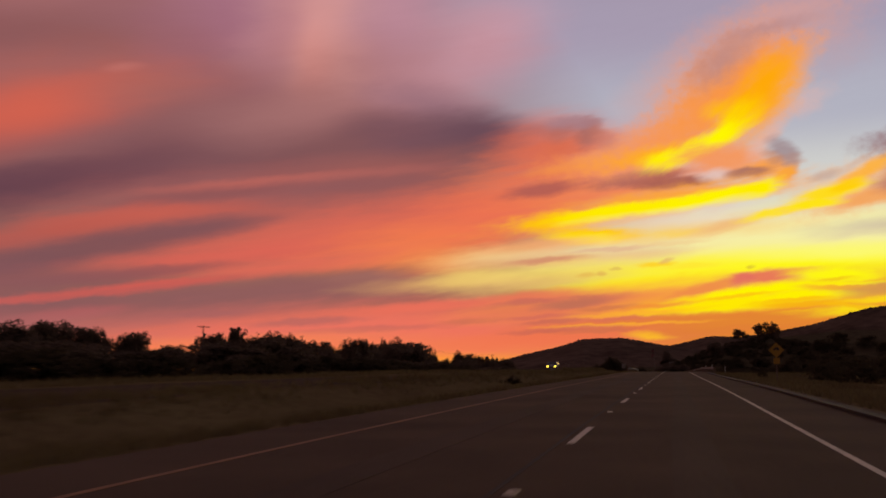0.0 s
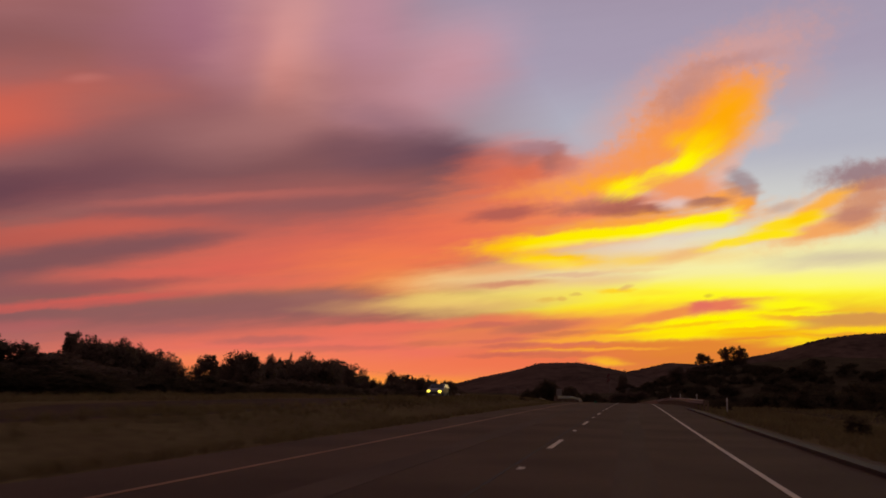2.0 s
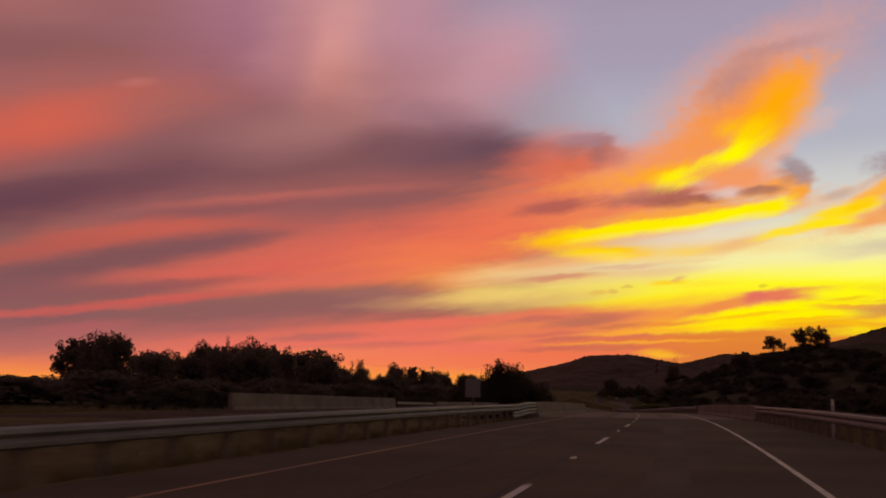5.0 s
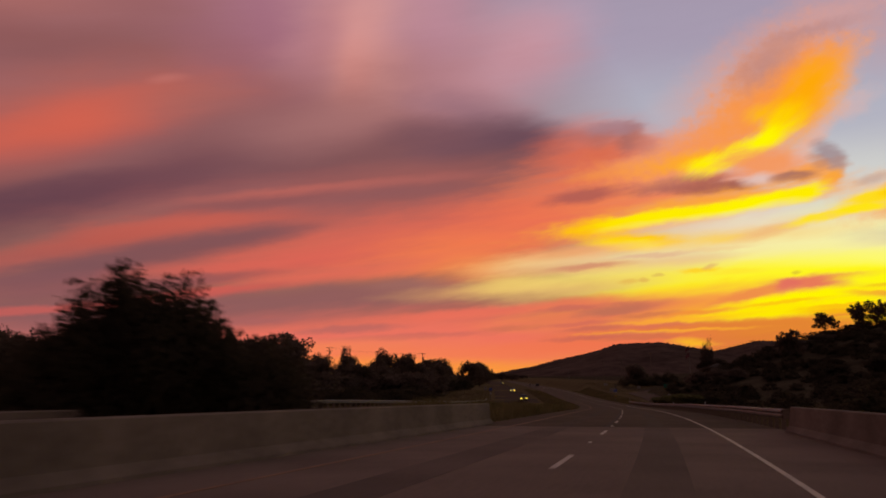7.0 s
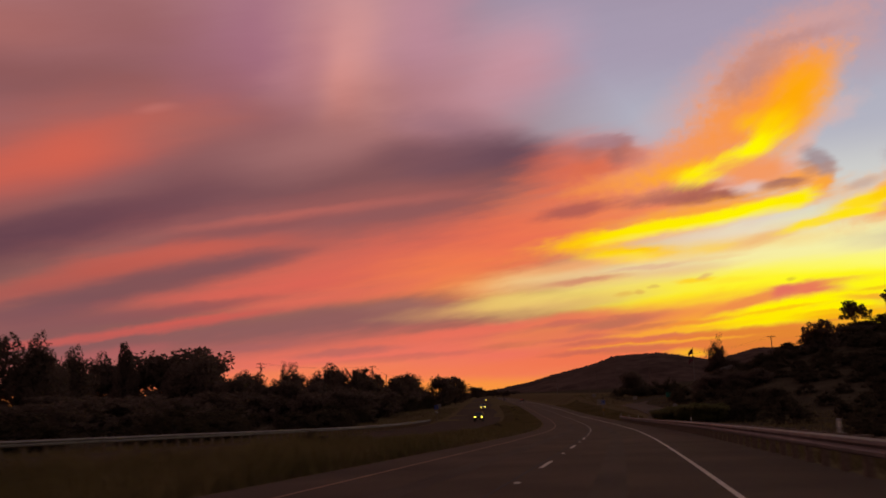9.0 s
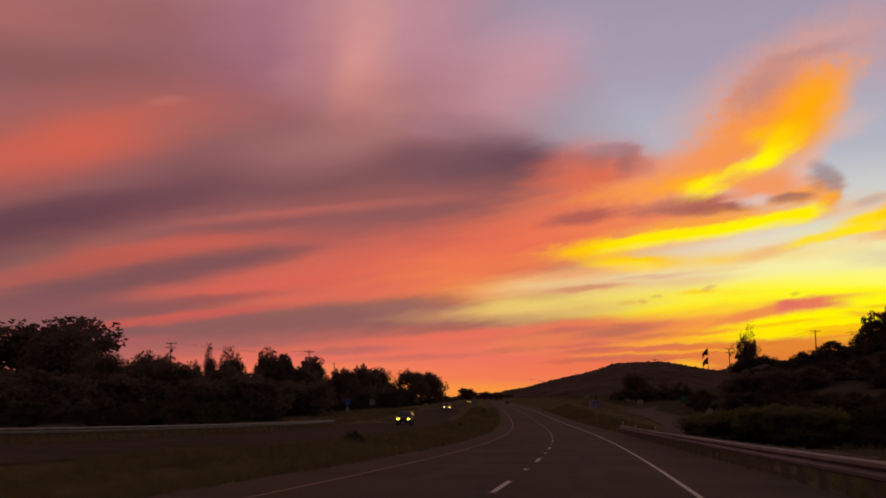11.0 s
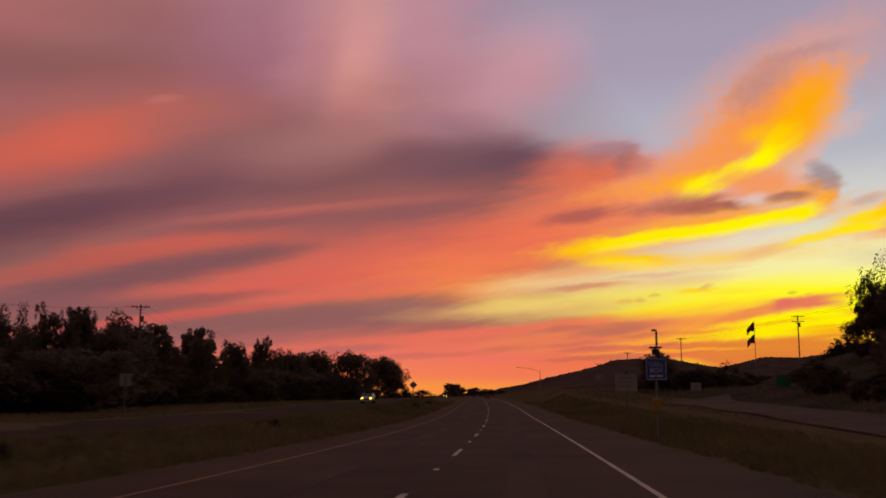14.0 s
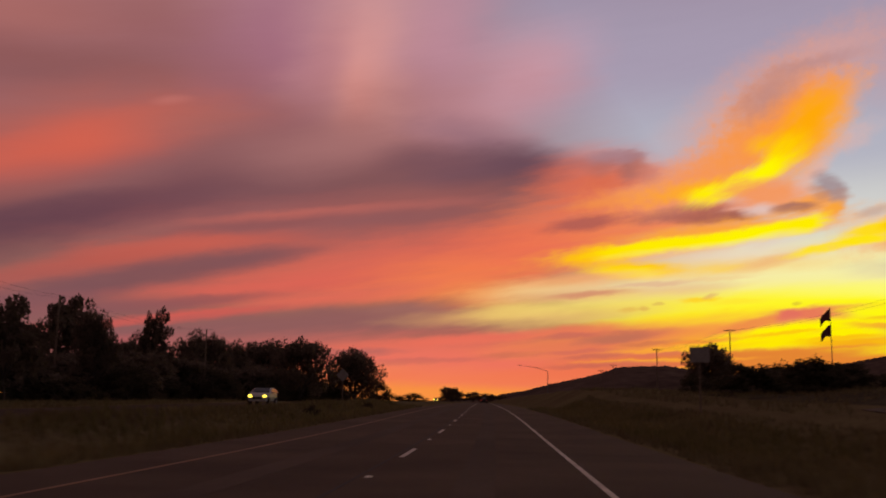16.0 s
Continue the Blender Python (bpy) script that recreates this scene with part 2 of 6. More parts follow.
cloud(31.93, 6.98, 5.95, 0.61, 10.8, (123, 81, 85), 0.85, 0.60, "wisp")
cloud(27.17, 8.11, 3.60, 0.43, 8.1, (127, 83, 87), 0.80, 0.70, "wisp")
cloud(36.46, 5.76, 2.97, 0.63, 8.3, (123, 81, 85), 0.85, 0.50, "wisp")
cloud(39.34, 5.10, 3.13, 0.43, 6.9, (131, 83, 87), 0.80, 0.60, "wisp")
cloud(25.14, 6.58, 7.22, 0.53, 6.8, (219, 100, 85), 0.80, 0.70, "wisp")
cloud(29.65, 5.53, 3.82, 0.29, 6.8, (155, 87, 85), 0.70, 0.50, "fine")
cloud(35.21, 4.86, 5.70, 0.38, 5.2, (142, 85, 87), 0.75, 0.70, "wisp")
cloud(12.38, 7.91, 5.05, 0.87, 5.8, (250, 130, 74), 0.75, 0.90, "wisp")
cloud(16.77, 6.55, 4.72, 0.54, 7.4, (246, 126, 80), 0.75, 0.80, "wisp")
cloud(22.47, 5.90, 5.31, 0.40, 8.0, (225, 106, 87), 0.80, 0.70, "wisp")
cloud(36.60, 3.18, 7.33, 1.06, 4.8, (134, 89, 91), 0.85, 0.70, "wisp")
cloud(38.66, 3.55, 3.72, 0.22, 5.1, (212, 96, 87), 0.85, 0.50, "fine")
cloud(31.19, 4.48, 5.63, 0.29, 7.2, (212, 93, 82), 0.95, 0.43, "fine")
cloud(25.06, 4.17, 7.49, 0.86, 6.1, (142, 92, 92), 0.90, 0.60, "wisp")
cloud(18.43, 4.59, 5.68, 0.67, 3.6, (146, 94, 92), 0.80, 0.70, "wisp")
cloud(16.08, 5.45, 3.03, 0.33, 2.4, (160, 106, 96), 0.80, 0.70, "wisp")
cloud(26.33, 3.09, 5.82, 0.46, 4.0, (150, 94, 94), 0.70, 0.70, "wisp")
# salmon light low over the trees
cloud(15.73, 2.22, 13.75, 1.39, 2.4, (240, 116, 94), 0.85, 0.70, "wisp")
cloud(24.34, 1.97, 7.15, 0.59, 2.7, (226, 112, 98), 0.70, 0.80, "wisp")
cloud(34.20, 2.99, 2.72, 0.29, 7.7, (186, 95, 95), 0.60, 0.58, "fine")
cloud(37.40, 1.92, 6.94, 0.81, 3.3, (172, 104, 102), 0.70, 0.80, "wisp")
cloud(21.07, 2.74, 2.98, 0.23, 3.6, (178, 102, 96), 0.70, 0.50, "fine")
cloud(26.66, 3.15, 2.59, 0.20, 4.0, (166, 98, 96), 0.60, 0.50, "fine")
cloud(13.06, 3.76, 5.99, 0.30, 4.2, (236, 112, 90), 0.80, 0.50, "fine")
cloud(17.06, 2.35, 4.00, 0.17, 2.4, (196, 104, 92), 0.60, 0.50, "fine")
cloud(11.06, 2.84, 1.99, 0.17, 3.2, (190, 102, 86), 0.70, 0.50, "fine")
cloud(19.05, 1.14, 9.86, 0.49, 1.5, (244, 128, 82), 0.75, 0.90, "wisp")
cloud(15.05, 0.58, 7.92, 0.33, -1.6, (250, 152, 58), 0.70, 0.90, "wisp")
cloud(23.68, 1.65, 5.88, 0.33, 2.6, (246, 136, 84), 0.60, 0.90, "wisp")
cloud(12.72, 6.40, 2.69, 0.67, 4.0, (248, 140, 72), 0.80, 0.80, "wisp")
cloud(13.06, 5.03, 4.02, 0.37, 4.1, (216, 158, 104), 0.80, 0.80, "wisp")
cloud(9.54, 6.63, 3.33, 0.53, 4.6, (246, 200, 130), 0.80, 0.80, "wisp")
cloud(10.38, 5.40, 3.00, 0.57, 5.3, (240, 204, 110), 0.85, 0.70, "wisp")
cloud(39.30, 4.48, 6.53, 1.69, 5.6, (136, 90, 94), 0.35, 0.90, "soft")
# orange bank behind the plume
cloud(4.06, 11.18, 6.38, 1.93, 7.8, (236, 122, 80), 0.90, 0.70, "wisp")
cloud(6.79, 12.84, 2.73, 1.60, 10.1, (222, 108, 80), 0.85, 0.70, "wisp")
cloud(9.12, 9.13, 4.07, 1.21, 6.9, (238, 112, 82), 0.70, 0.80, "wisp")
cloud(2.04, 12.50, 3.68, 1.13, 9.2, (248, 148, 74), 0.85, 0.70, "puff")
cloud(4.75, 13.18, 2.38, 0.53, 7.7, (216, 106, 78), 0.80, 0.50, "fine")
cloud(4.14, 13.87, 0.83, 0.68, 59.4, (166, 100, 92), 0.80, 0.50, "fine")
cloud(3.32, 13.44, 0.81, 0.47, -44.5, (196, 112, 92), 0.60, 0.60, "fine")
cloud(6.63, 14.07, 1.44, 0.33, 4.1, (184, 108, 100), 0.60, 0.60, "fine")
cloud(5.17, 14.41, 1.50, 0.40, 2.8, (168, 124, 130), 0.85, 0.43, "fine")
cloud(5.77, 13.78, 0.89, 0.40, 9.8, (180, 104, 92), 0.60, 0.58, "fine")
cloud(2.71, 10.35, 5.01, 0.53, 5.8, (240, 130, 80), 0.80, 0.70, "wisp")
cloud(6.93, 10.57, 2.21, 0.40, 8.4, (172, 92, 84), 0.85, 0.50, "fine")
cloud(4.74, 12.02, 2.71, 0.30, 9.8, (246, 150, 74), 0.60, 0.58, "fine")
cloud(1.38, 11.04, 2.66, 0.43, 6.4, (176, 98, 82), 0.90, 0.43, "fine")
cloud(-0.77, 10.71, 2.46, 0.36, 1.1, (168, 96, 82), 0.90, 0.43, "fine")
cloud(-2.08, 10.86, 0.98, 0.26, 2.9, (160, 94, 84), 0.70, 0.43, "fine")
# veil round the plume
cloud(-0.98, 15.38, 3.90, 1.49, 38.0, (212, 164, 158), 0.60, 1.00, "soft")
cloud(-5.94, 18.64, 4.10, 1.34, 17.8, (222, 156, 138), 0.75, 0.90, "puff")
cloud(-7.56, 19.76, 1.87, 0.44, 14.9, (206, 158, 158), 0.50, 0.90, "puff")
cloud(-9.55, 18.36, 1.57, 0.90, -24.5, (196, 158, 162), 0.50, 0.90, "puff")
cloud(-7.90, 14.74, 1.23, 0.51, 16.9, (228, 180, 168), 0.50, 0.90, "puff")
# the plume
cloud(-0.63, 13.44, 3.61, 0.99, 22.5, (248, 150, 84), 0.85, 0.80, "puff")
cloud(-2.13, 14.76, 2.58, 1.65, 44.2, (248, 152, 78), 0.90, 0.70, "puff")
cloud(-4.43, 16.21, 2.65, 1.76, 41.5, (250, 150, 66), 0.95, 0.60, "puff")
cloud(-6.85, 16.95, 1.74, 0.96, 26.5, (252, 152, 60), 0.95, 0.70, "puff")
cloud(-6.16, 14.68, 2.82, 0.84, 50.1, (250, 166, 84), 0.80, 0.80, "puff")
cloud(-6.13, 15.86, 1.81, 1.03, 47.7, (255, 166, 12), 0.95, 0.70, "plume")
cloud(-5.05, 14.90, 2.05, 0.91, 46.0, (255, 170, 6), 0.95, 0.70, "plume")
cloud(-3.57, 17.37, 1.53, 0.78, 30.9, (186, 136, 132), 0.80, 0.90, "puff")
cloud(-6.26, 18.99, 1.91, 0.28, 7.6, (178, 136, 140), 0.60, 0.90, "puff")
cloud(-4.63, 18.26, 1.27, 0.45, 26.3, (196, 142, 134), 0.50, 0.90, "puff")
cloud(-9.60, 16.81, 1.17, 0.68, -4.6, (182, 164, 176), 0.55, 0.90, "puff")
cloud(1.37, 12.23, 2.33, 0.46, 7.2, (254, 164, 50), 0.85, 0.70, "puff")
cloud(-0.62, 12.46, 1.97, 0.46, 10.8, (255, 180, 10), 0.90, 0.70, "plume")
cloud(-3.47, 14.71, 0.77, 0.39, 17.7, (255, 186, 8), 0.85, 0.80, "plume")
cloud(-4.07, 13.72, 1.66, 0.65, 40.3, (255, 214, 0), 0.97, 0.60, "plume")
cloud(-2.10, 12.62, 2.40, 0.49, 20.5, (255, 236, 0), 1.00, 0.60, "plume")
cloud(-0.78, 12.26, 1.45, 0.36, 10.8, (255, 240, 0), 1.00, 0.60, "plume")
cloud(-3.25, 13.10, 1.29, 0.42, 32.4, (255, 246, 0), 1.00, 0.60, "plume")
# its hook
cloud(-3.71, 11.89, 2.58, 0.78, -7.7, (246, 150, 88), 0.90, 0.50, "fine")
cloud(-5.97, 12.94, 1.26, 0.39, 43.5, (232, 178, 160), 0.60, 0.65, "fine")
cloud(-6.09, 11.33, 1.41, 0.51, 8.2, (250, 160, 66), 0.90, 0.43, "fine")
cloud(-6.92, 12.19, 0.95, 0.50, -40.6, (158, 134, 138), 0.82, 0.50, "fine")
cloud(-6.35, 11.80, 0.57, 0.32, -32.5, (190, 136, 112), 0.60, 0.60, "fine")
cloud(-7.28, 11.44, 0.37, 0.57, -2.3, (176, 140, 132), 0.70, 0.50, "fine")
cloud(-3.09, 11.03, 0.90, 0.33, 2.6, (226, 194, 186), 0.85, 0.50, "fine")
cloud(-4.98, 11.11, 1.21, 0.29, 3.3, (168, 112, 98), 0.92, 0.43, "fine")
cloud(-6.89, 10.85, 0.75, 0.35, 28.8, (252, 164, 50), 0.90, 0.43, "fine")
cloud(-1.58, 9.88, 4.87, 0.46, 4.2, (248, 158, 70), 0.70, 0.58, "fine")
# the long bright bars
cloud(0.72, 9.51, 7.56, 0.76, 7.6, (252, 166, 50), 0.85, 0.50, "fine")
cloud(6.07, 8.64, 2.43, 0.54, 2.5, (255, 190, 14), 0.95, 0.43, "fine")
cloud(3.88, 8.99, 2.68, 0.40, 7.1, (255, 226, 0), 0.97, 0.43, "fine")
cloud(0.72, 9.35, 3.79, 0.40, 4.6, (255, 236, 0), 1.00, 0.43, "fine")
cloud(-2.88, 9.76, 2.90, 0.42, 9.1, (255, 242, 0), 1.00, 0.40, "fine")
cloud(-5.24, 10.06, 1.33, 0.45, 18.9, (255, 236, 0), 1.00, 0.43, "fine")
cloud(-0.92, 8.51, 4.23, 0.46, 2.6, (232, 206, 194), 0.65, 0.80, "wisp")
cloud(-3.67, 9.29, 1.92, 0.29, 7.1, (222, 206, 204), 0.50, 0.80, "wisp")
cloud(-1.56, 7.91, 4.21, 0.39, 1.6, (246, 202, 124), 0.80, 0.80, "wisp")
cloud(-3.66, 8.22, 1.92, 0.33, 13.5, (240, 184, 120), 0.80, 0.70, "wisp")
cloud(3.88, 7.72, 2.84, 0.53, -1.7, (255, 198, 14), 1.00, 0.43, "fine")
cloud(4.38, 7.68, 1.74, 0.30, -1.6, (255, 222, 0), 0.90, 0.50, "fine")
cloud(-0.59, 7.79, 1.30, 0.20, 1.7, (252, 208, 70), 0.70, 0.58, "fine")
cloud(-6.81, 8.86, 2.33, 0.26, 10.9, (255, 226, 20), 0.95, 0.43, "fine")
# the broken bank to the north
cloud(-11.09, 10.01, 3.25, 1.06, 16.4, (246, 186, 126), 0.85, 0.70, "puff")
cloud(-13.59, 10.96, 1.72, 1.22, 23.3, (206, 136, 104), 0.85, 0.70, "puff")
cloud(-11.51, 9.37, 2.35, 0.44, 12.4, (244, 160, 84), 0.85, 0.50, "fine")
cloud(-12.69, 10.03, 1.10, 0.46, 7.8, (190, 128, 110), 0.85, 0.50, "fine")
cloud(-11.26, 10.85, 2.08, 0.34, 26.6, (254, 178, 54), 0.90, 0.50, "fine")
cloud(-9.29, 9.74, 1.87, 0.38, 10.4, (255, 220, 14), 0.97, 0.43, "fine")
cloud(-8.36, 9.11, 1.52, 0.25, 4.5, (255, 228, 10), 0.95, 0.43, "fine")
cloud(-10.20, 10.05, 0.90, 0.25, 18.6, (255, 206, 10), 0.90, 0.43, "fine")
cloud(-9.01, 10.64, 0.79, 0.25, 8.0, (196, 166, 152), 0.70, 0.58, "fine")
cloud(-10.69, 11.28, 0.78, 0.19, 28.5, (214, 176, 152), 0.60, 0.58, "fine")
cloud(-13.36, 12.27, 2.15, 0.61, 4.6, (152, 122, 128), 0.92, 0.60, "puff")
cloud(-13.91, 11.71, 1.14, 0.31, 6.9, (184, 120, 104), 0.70, 0.50, "fine")
cloud(-12.32, 7.78, 3.17, 0.37, 1.3, (208, 192, 164), 0.85, 0.80, "wisp")
cloud(-9.96, 7.38, 1.78, 0.22, 3.8, (222, 206, 166), 0.60, 0.80, "wisp")
# pale gap and the golden band
cloud(3.37, 6.79, 4.98, 0.67, 2.4, (244, 220, 168), 0.75, 0.80, "wisp")
cloud(6.71, 6.32, 3.02, 0.27, 3.8, (226, 150, 110), 0.70, 0.80, "wisp")
cloud(1.39, 6.60, 2.30, 0.26, 4.2, (230, 184, 144), 0.70, 0.80, "wisp")
cloud(7.40, 7.22, 2.36, 0.34, 4.8, (244, 156, 96), 0.60, 0.90, "wisp")
cloud(4.70, 5.68, 4.00, 0.67, 3.6, (248, 220, 120), 0.75, 0.80, "wisp")
cloud(-1.54, 5.49, 6.10, 0.79, 2.1, (254, 238, 56), 0.85, 0.80, "wisp")
cloud(8.04, 4.96, 3.69, 0.40, 6.0, (226, 180, 110), 0.70, 0.80, "wisp")
cloud(-7.81, 5.68, 6.06, 0.76, 0.5, (255, 248, 14), 0.92, 0.70, "wisp")
cloud(0.08, 4.95, 4.87, 0.39, 3.4, (255, 236, 20), 0.90, 0.50, "fine")
cloud(-10.23, 6.44, 4.43, 0.38, -0.1, (252, 250, 120), 0.70, 0.80, "wisp")
cloud(4.37, 5.48, 0.57, 0.12, 3.6, (224, 164, 74), 0.45, 0.50, "fine")
cloud(3.54, 5.56, 0.27, 0.13, 0.5, (214, 150, 80), 0.45, 0.50, "fine")
cloud(2.71, 5.80, 0.30, 0.08, 0.4, (206, 156, 90), 0.45, 0.50, "fine")
cloud(0.40, 6.04, 0.98, 0.13, 2.2, (255, 206, 30), 0.80, 0.50, "fine")
cloud(-0.18, 6.24, 0.39, 0.13, 20.2, (222, 166, 112), 0.60, 0.50, "fine")
cloud(-1.54, 5.88, 1.29, 0.16, 2.0, (255, 226, 50), 0.60, 0.58, "fine")
cloud(-4.82, 5.80, 0.22, 0.11, -0.3, (186, 140, 60), 0.45, 0.50, "fine")
# streaks over the ridge
cloud(2.05, 4.05, 7.52, 0.73, 5.6, (247, 148, 70), 0.85, 0.70, "wisp")
cloud(5.68, 3.50, 3.99, 0.66, 4.9, (226, 116, 86), 0.85, 0.70, "wisp")
cloud(4.69, 3.92, 2.32, 0.30, 6.8, (204, 112, 88), 0.75, 0.50, "fine")
cloud(7.36, 4.31, 3.01, 0.30, 5.0, (232, 118, 88), 0.70, 0.58, "fine")
cloud(-2.48, 3.92, 5.09, 0.39, 5.4, (253, 176, 34), 0.80, 0.80, "wisp")
cloud(-11.04, 4.55, 4.36, 0.81, 1.7, (236, 168, 50), 0.80, 0.70, "wisp")
cloud(-2.81, 4.70, 2.87, 0.26, 13.4, (238, 140, 74), 0.92, 0.43, "fine")
cloud(-6.02, 5.25, 2.29, 0.32, 2.8, (232, 122, 88), 1.00, 0.43, "fine")
cloud(-4.40, 5.03, 0.70, 0.35, 20.3, (226, 110, 96), 0.80, 0.43, "fine")
cloud(-7.34, 5.40, 0.79, 0.16, 3.7, (238, 140, 70), 0.80, 0.50, "fine")
cloud(-5.63, 4.42, 4.34, 0.29, 6.2, (255, 244, 0), 1.00, 0.43, "fine")
cloud(-9.15, 5.19, 2.09, 0.32, -2.7, (255, 250, 10), 0.90, 0.50, "fine")
cloud(-4.06, 3.67, 4.40, 0.39, 4.4, (255, 234, 0), 0.98, 0.43, "fine")
cloud(-7.77, 4.10, 2.72, 0.22, 2.0, (255, 240, 0), 0.95, 0.43, "fine")
cloud(0.09, 3.31, 2.27, 0.16, 4.7, (255, 206, 20), 0.85, 0.50, "fine")
cloud(-7.76, 3.62, 2.72, 0.16, 1.1, (248, 176, 20), 0.85, 0.43, "fine")
cloud(-9.28, 4.50, 1.78, 0.16, -2.4, (246, 178, 40), 0.80, 0.50, "fine")
cloud(-10.61, 4.68, 2.34, 0.09, 0.6, (255, 236, 10), 0.95, 0.43, "fine")
cloud(-9.29, 4.91, 0.90, 0.09, 4.8, (238, 176, 30), 0.60, 0.58, "fine")
cloud(-12.76, 4.38, 3.12, 0.40, 2.7, (212, 148, 76), 0.92, 0.43, "fine")
cloud(-13.35, 4.86, 1.69, 0.12, 2.4, (246, 196, 40), 0.80, 0.50, "fine")
cloud(-12.46, 3.80, 2.56, 0.15, 1.9, (253, 214, 24), 0.85, 0.50, "fine")
cloud(-9.24, 3.15, 1.78, 0.25, 4.4, (255, 234, 6), 0.90, 0.50, "fine")
cloud(-7.14, 3.18, 1.52, 0.13, 2.4, (255, 214, 10), 0.80, 0.50, "fine")
cloud(-9.84, 3.47, 1.17, 0.09, -6.4, (250, 190, 14), 0.70, 0.50, "fine")
cloud(-2.78, 2.76, 6.32, 0.45, 2.6, (226, 132, 50), 0.92, 0.43, "fine")
cloud(3.36, 2.48, 4.60, 0.40, 2.9, (226, 122, 62), 0.70, 0.58, "fine")
cloud(2.38, 3.19, 2.62, 0.13, 2.8, (252, 170, 52), 0.75, 0.50, "fine")
cloud(2.38, 2.59, 4.25, 0.10, 1.9, (254, 178, 44), 0.80, 0.50, "fine")
cloud(6.66, 1.83, 4.97, 0.46, 3.1, (240, 116, 78), 0.80, 0.80, "wisp")
cloud(0.91, 1.93, 1.10, 0.20, -3.1, (255, 192, 36), 0.85, 0.58, "fine")
cloud(-3.09, 2.25, 3.78, 0.19, 2.8, (224, 126, 54), 0.70, 0.58, "fine")
cloud(3.03, 2.88, 1.97, 0.10, 2.9, (214, 110, 84), 0.60, 0.50, "fine")
cloud(5.67, 2.34, 2.98, 0.12, 3.0, (204, 106, 86), 0.60, 0.50, "fine")
cloud(7.34, 3.01, 2.00, 0.10, 4.0, (206, 106, 90), 0.60, 0.50, "fine")
cloud(0.42, 3.64, 1.95, 0.11, 4.6, (238, 132, 60), 0.60, 0.50, "fine")
cloud(5.35, 3.81, 1.93, 0.27, 5.9, (192, 112, 86), 0.85, 0.50, "fine")
cloud(3.36, 3.54, 1.52, 0.13, 4.8, (206, 116, 78), 0.70, 0.50, "fine")
cloud(6.51, 2.76, 1.66, 0.13, 4.0, (198, 104, 86), 0.70, 0.50, "fine")
cloud(3.85, 2.24, 2.31, 0.12, 3.0, (206, 110, 78), 0.70, 0.50, "fine")
cloud(7.69, 3.97, 2.01, 0.17, 5.0, (196, 104, 90), 0.70, 0.50, "fine")
cloud(7.33, 2.15, 2.00, 0.10, 3.1, (200, 102, 84), 0.60, 0.50, "fine")
cloud(6.72, 6.39, 2.02, 0.17, 3.8, (206, 132, 106), 0.70, 0.50, "fine")
cloud(3.04, 6.96, 2.33, 0.13, 3.3, (222, 170, 140), 0.60, 0.50, "fine")
cloud(-0.58, 7.26, 1.95, 0.13, 2.8, (240, 200, 140), 0.50, 0.50, "fine")
cloud(-7.15, 3.87, 1.83, 0.10, 3.2, (250, 176, 20), 0.70, 0.50, "fine")
cloud(-4.07, 4.12, 2.20, 0.10, 6.3, (252, 184, 20), 0.70, 0.50, "fine")

# fine streaks all over the banks
streaks = wnoise(soft_air, 1.5, 6, (0.16, 1.3), TILT, 0.6)
sky = wmix(0.04, sky, streaks.outputs["Fac"], "SOFT_LIGHT")
back = WN.new("ShaderNodeBackground")
back.inputs[1].default_value = 1.0
WL.new(sky, back.inputs[0])
out = WN.new("ShaderNodeOutputWorld")
WL.new(back.outputs[0], out.inputs[0])

# the sun has just set: only its last faint glow comes over the ridge
sun = new("sun", bpy.data.lights.new("sun", "SUN"))
sun.data.energy, sun.data.angle, sun.data.color = 0.05, radians(12), (1.0, 0.62, 0.3)
sun.matrix_world = look((0, 0, 50), (-40, -300, 50 - 22))


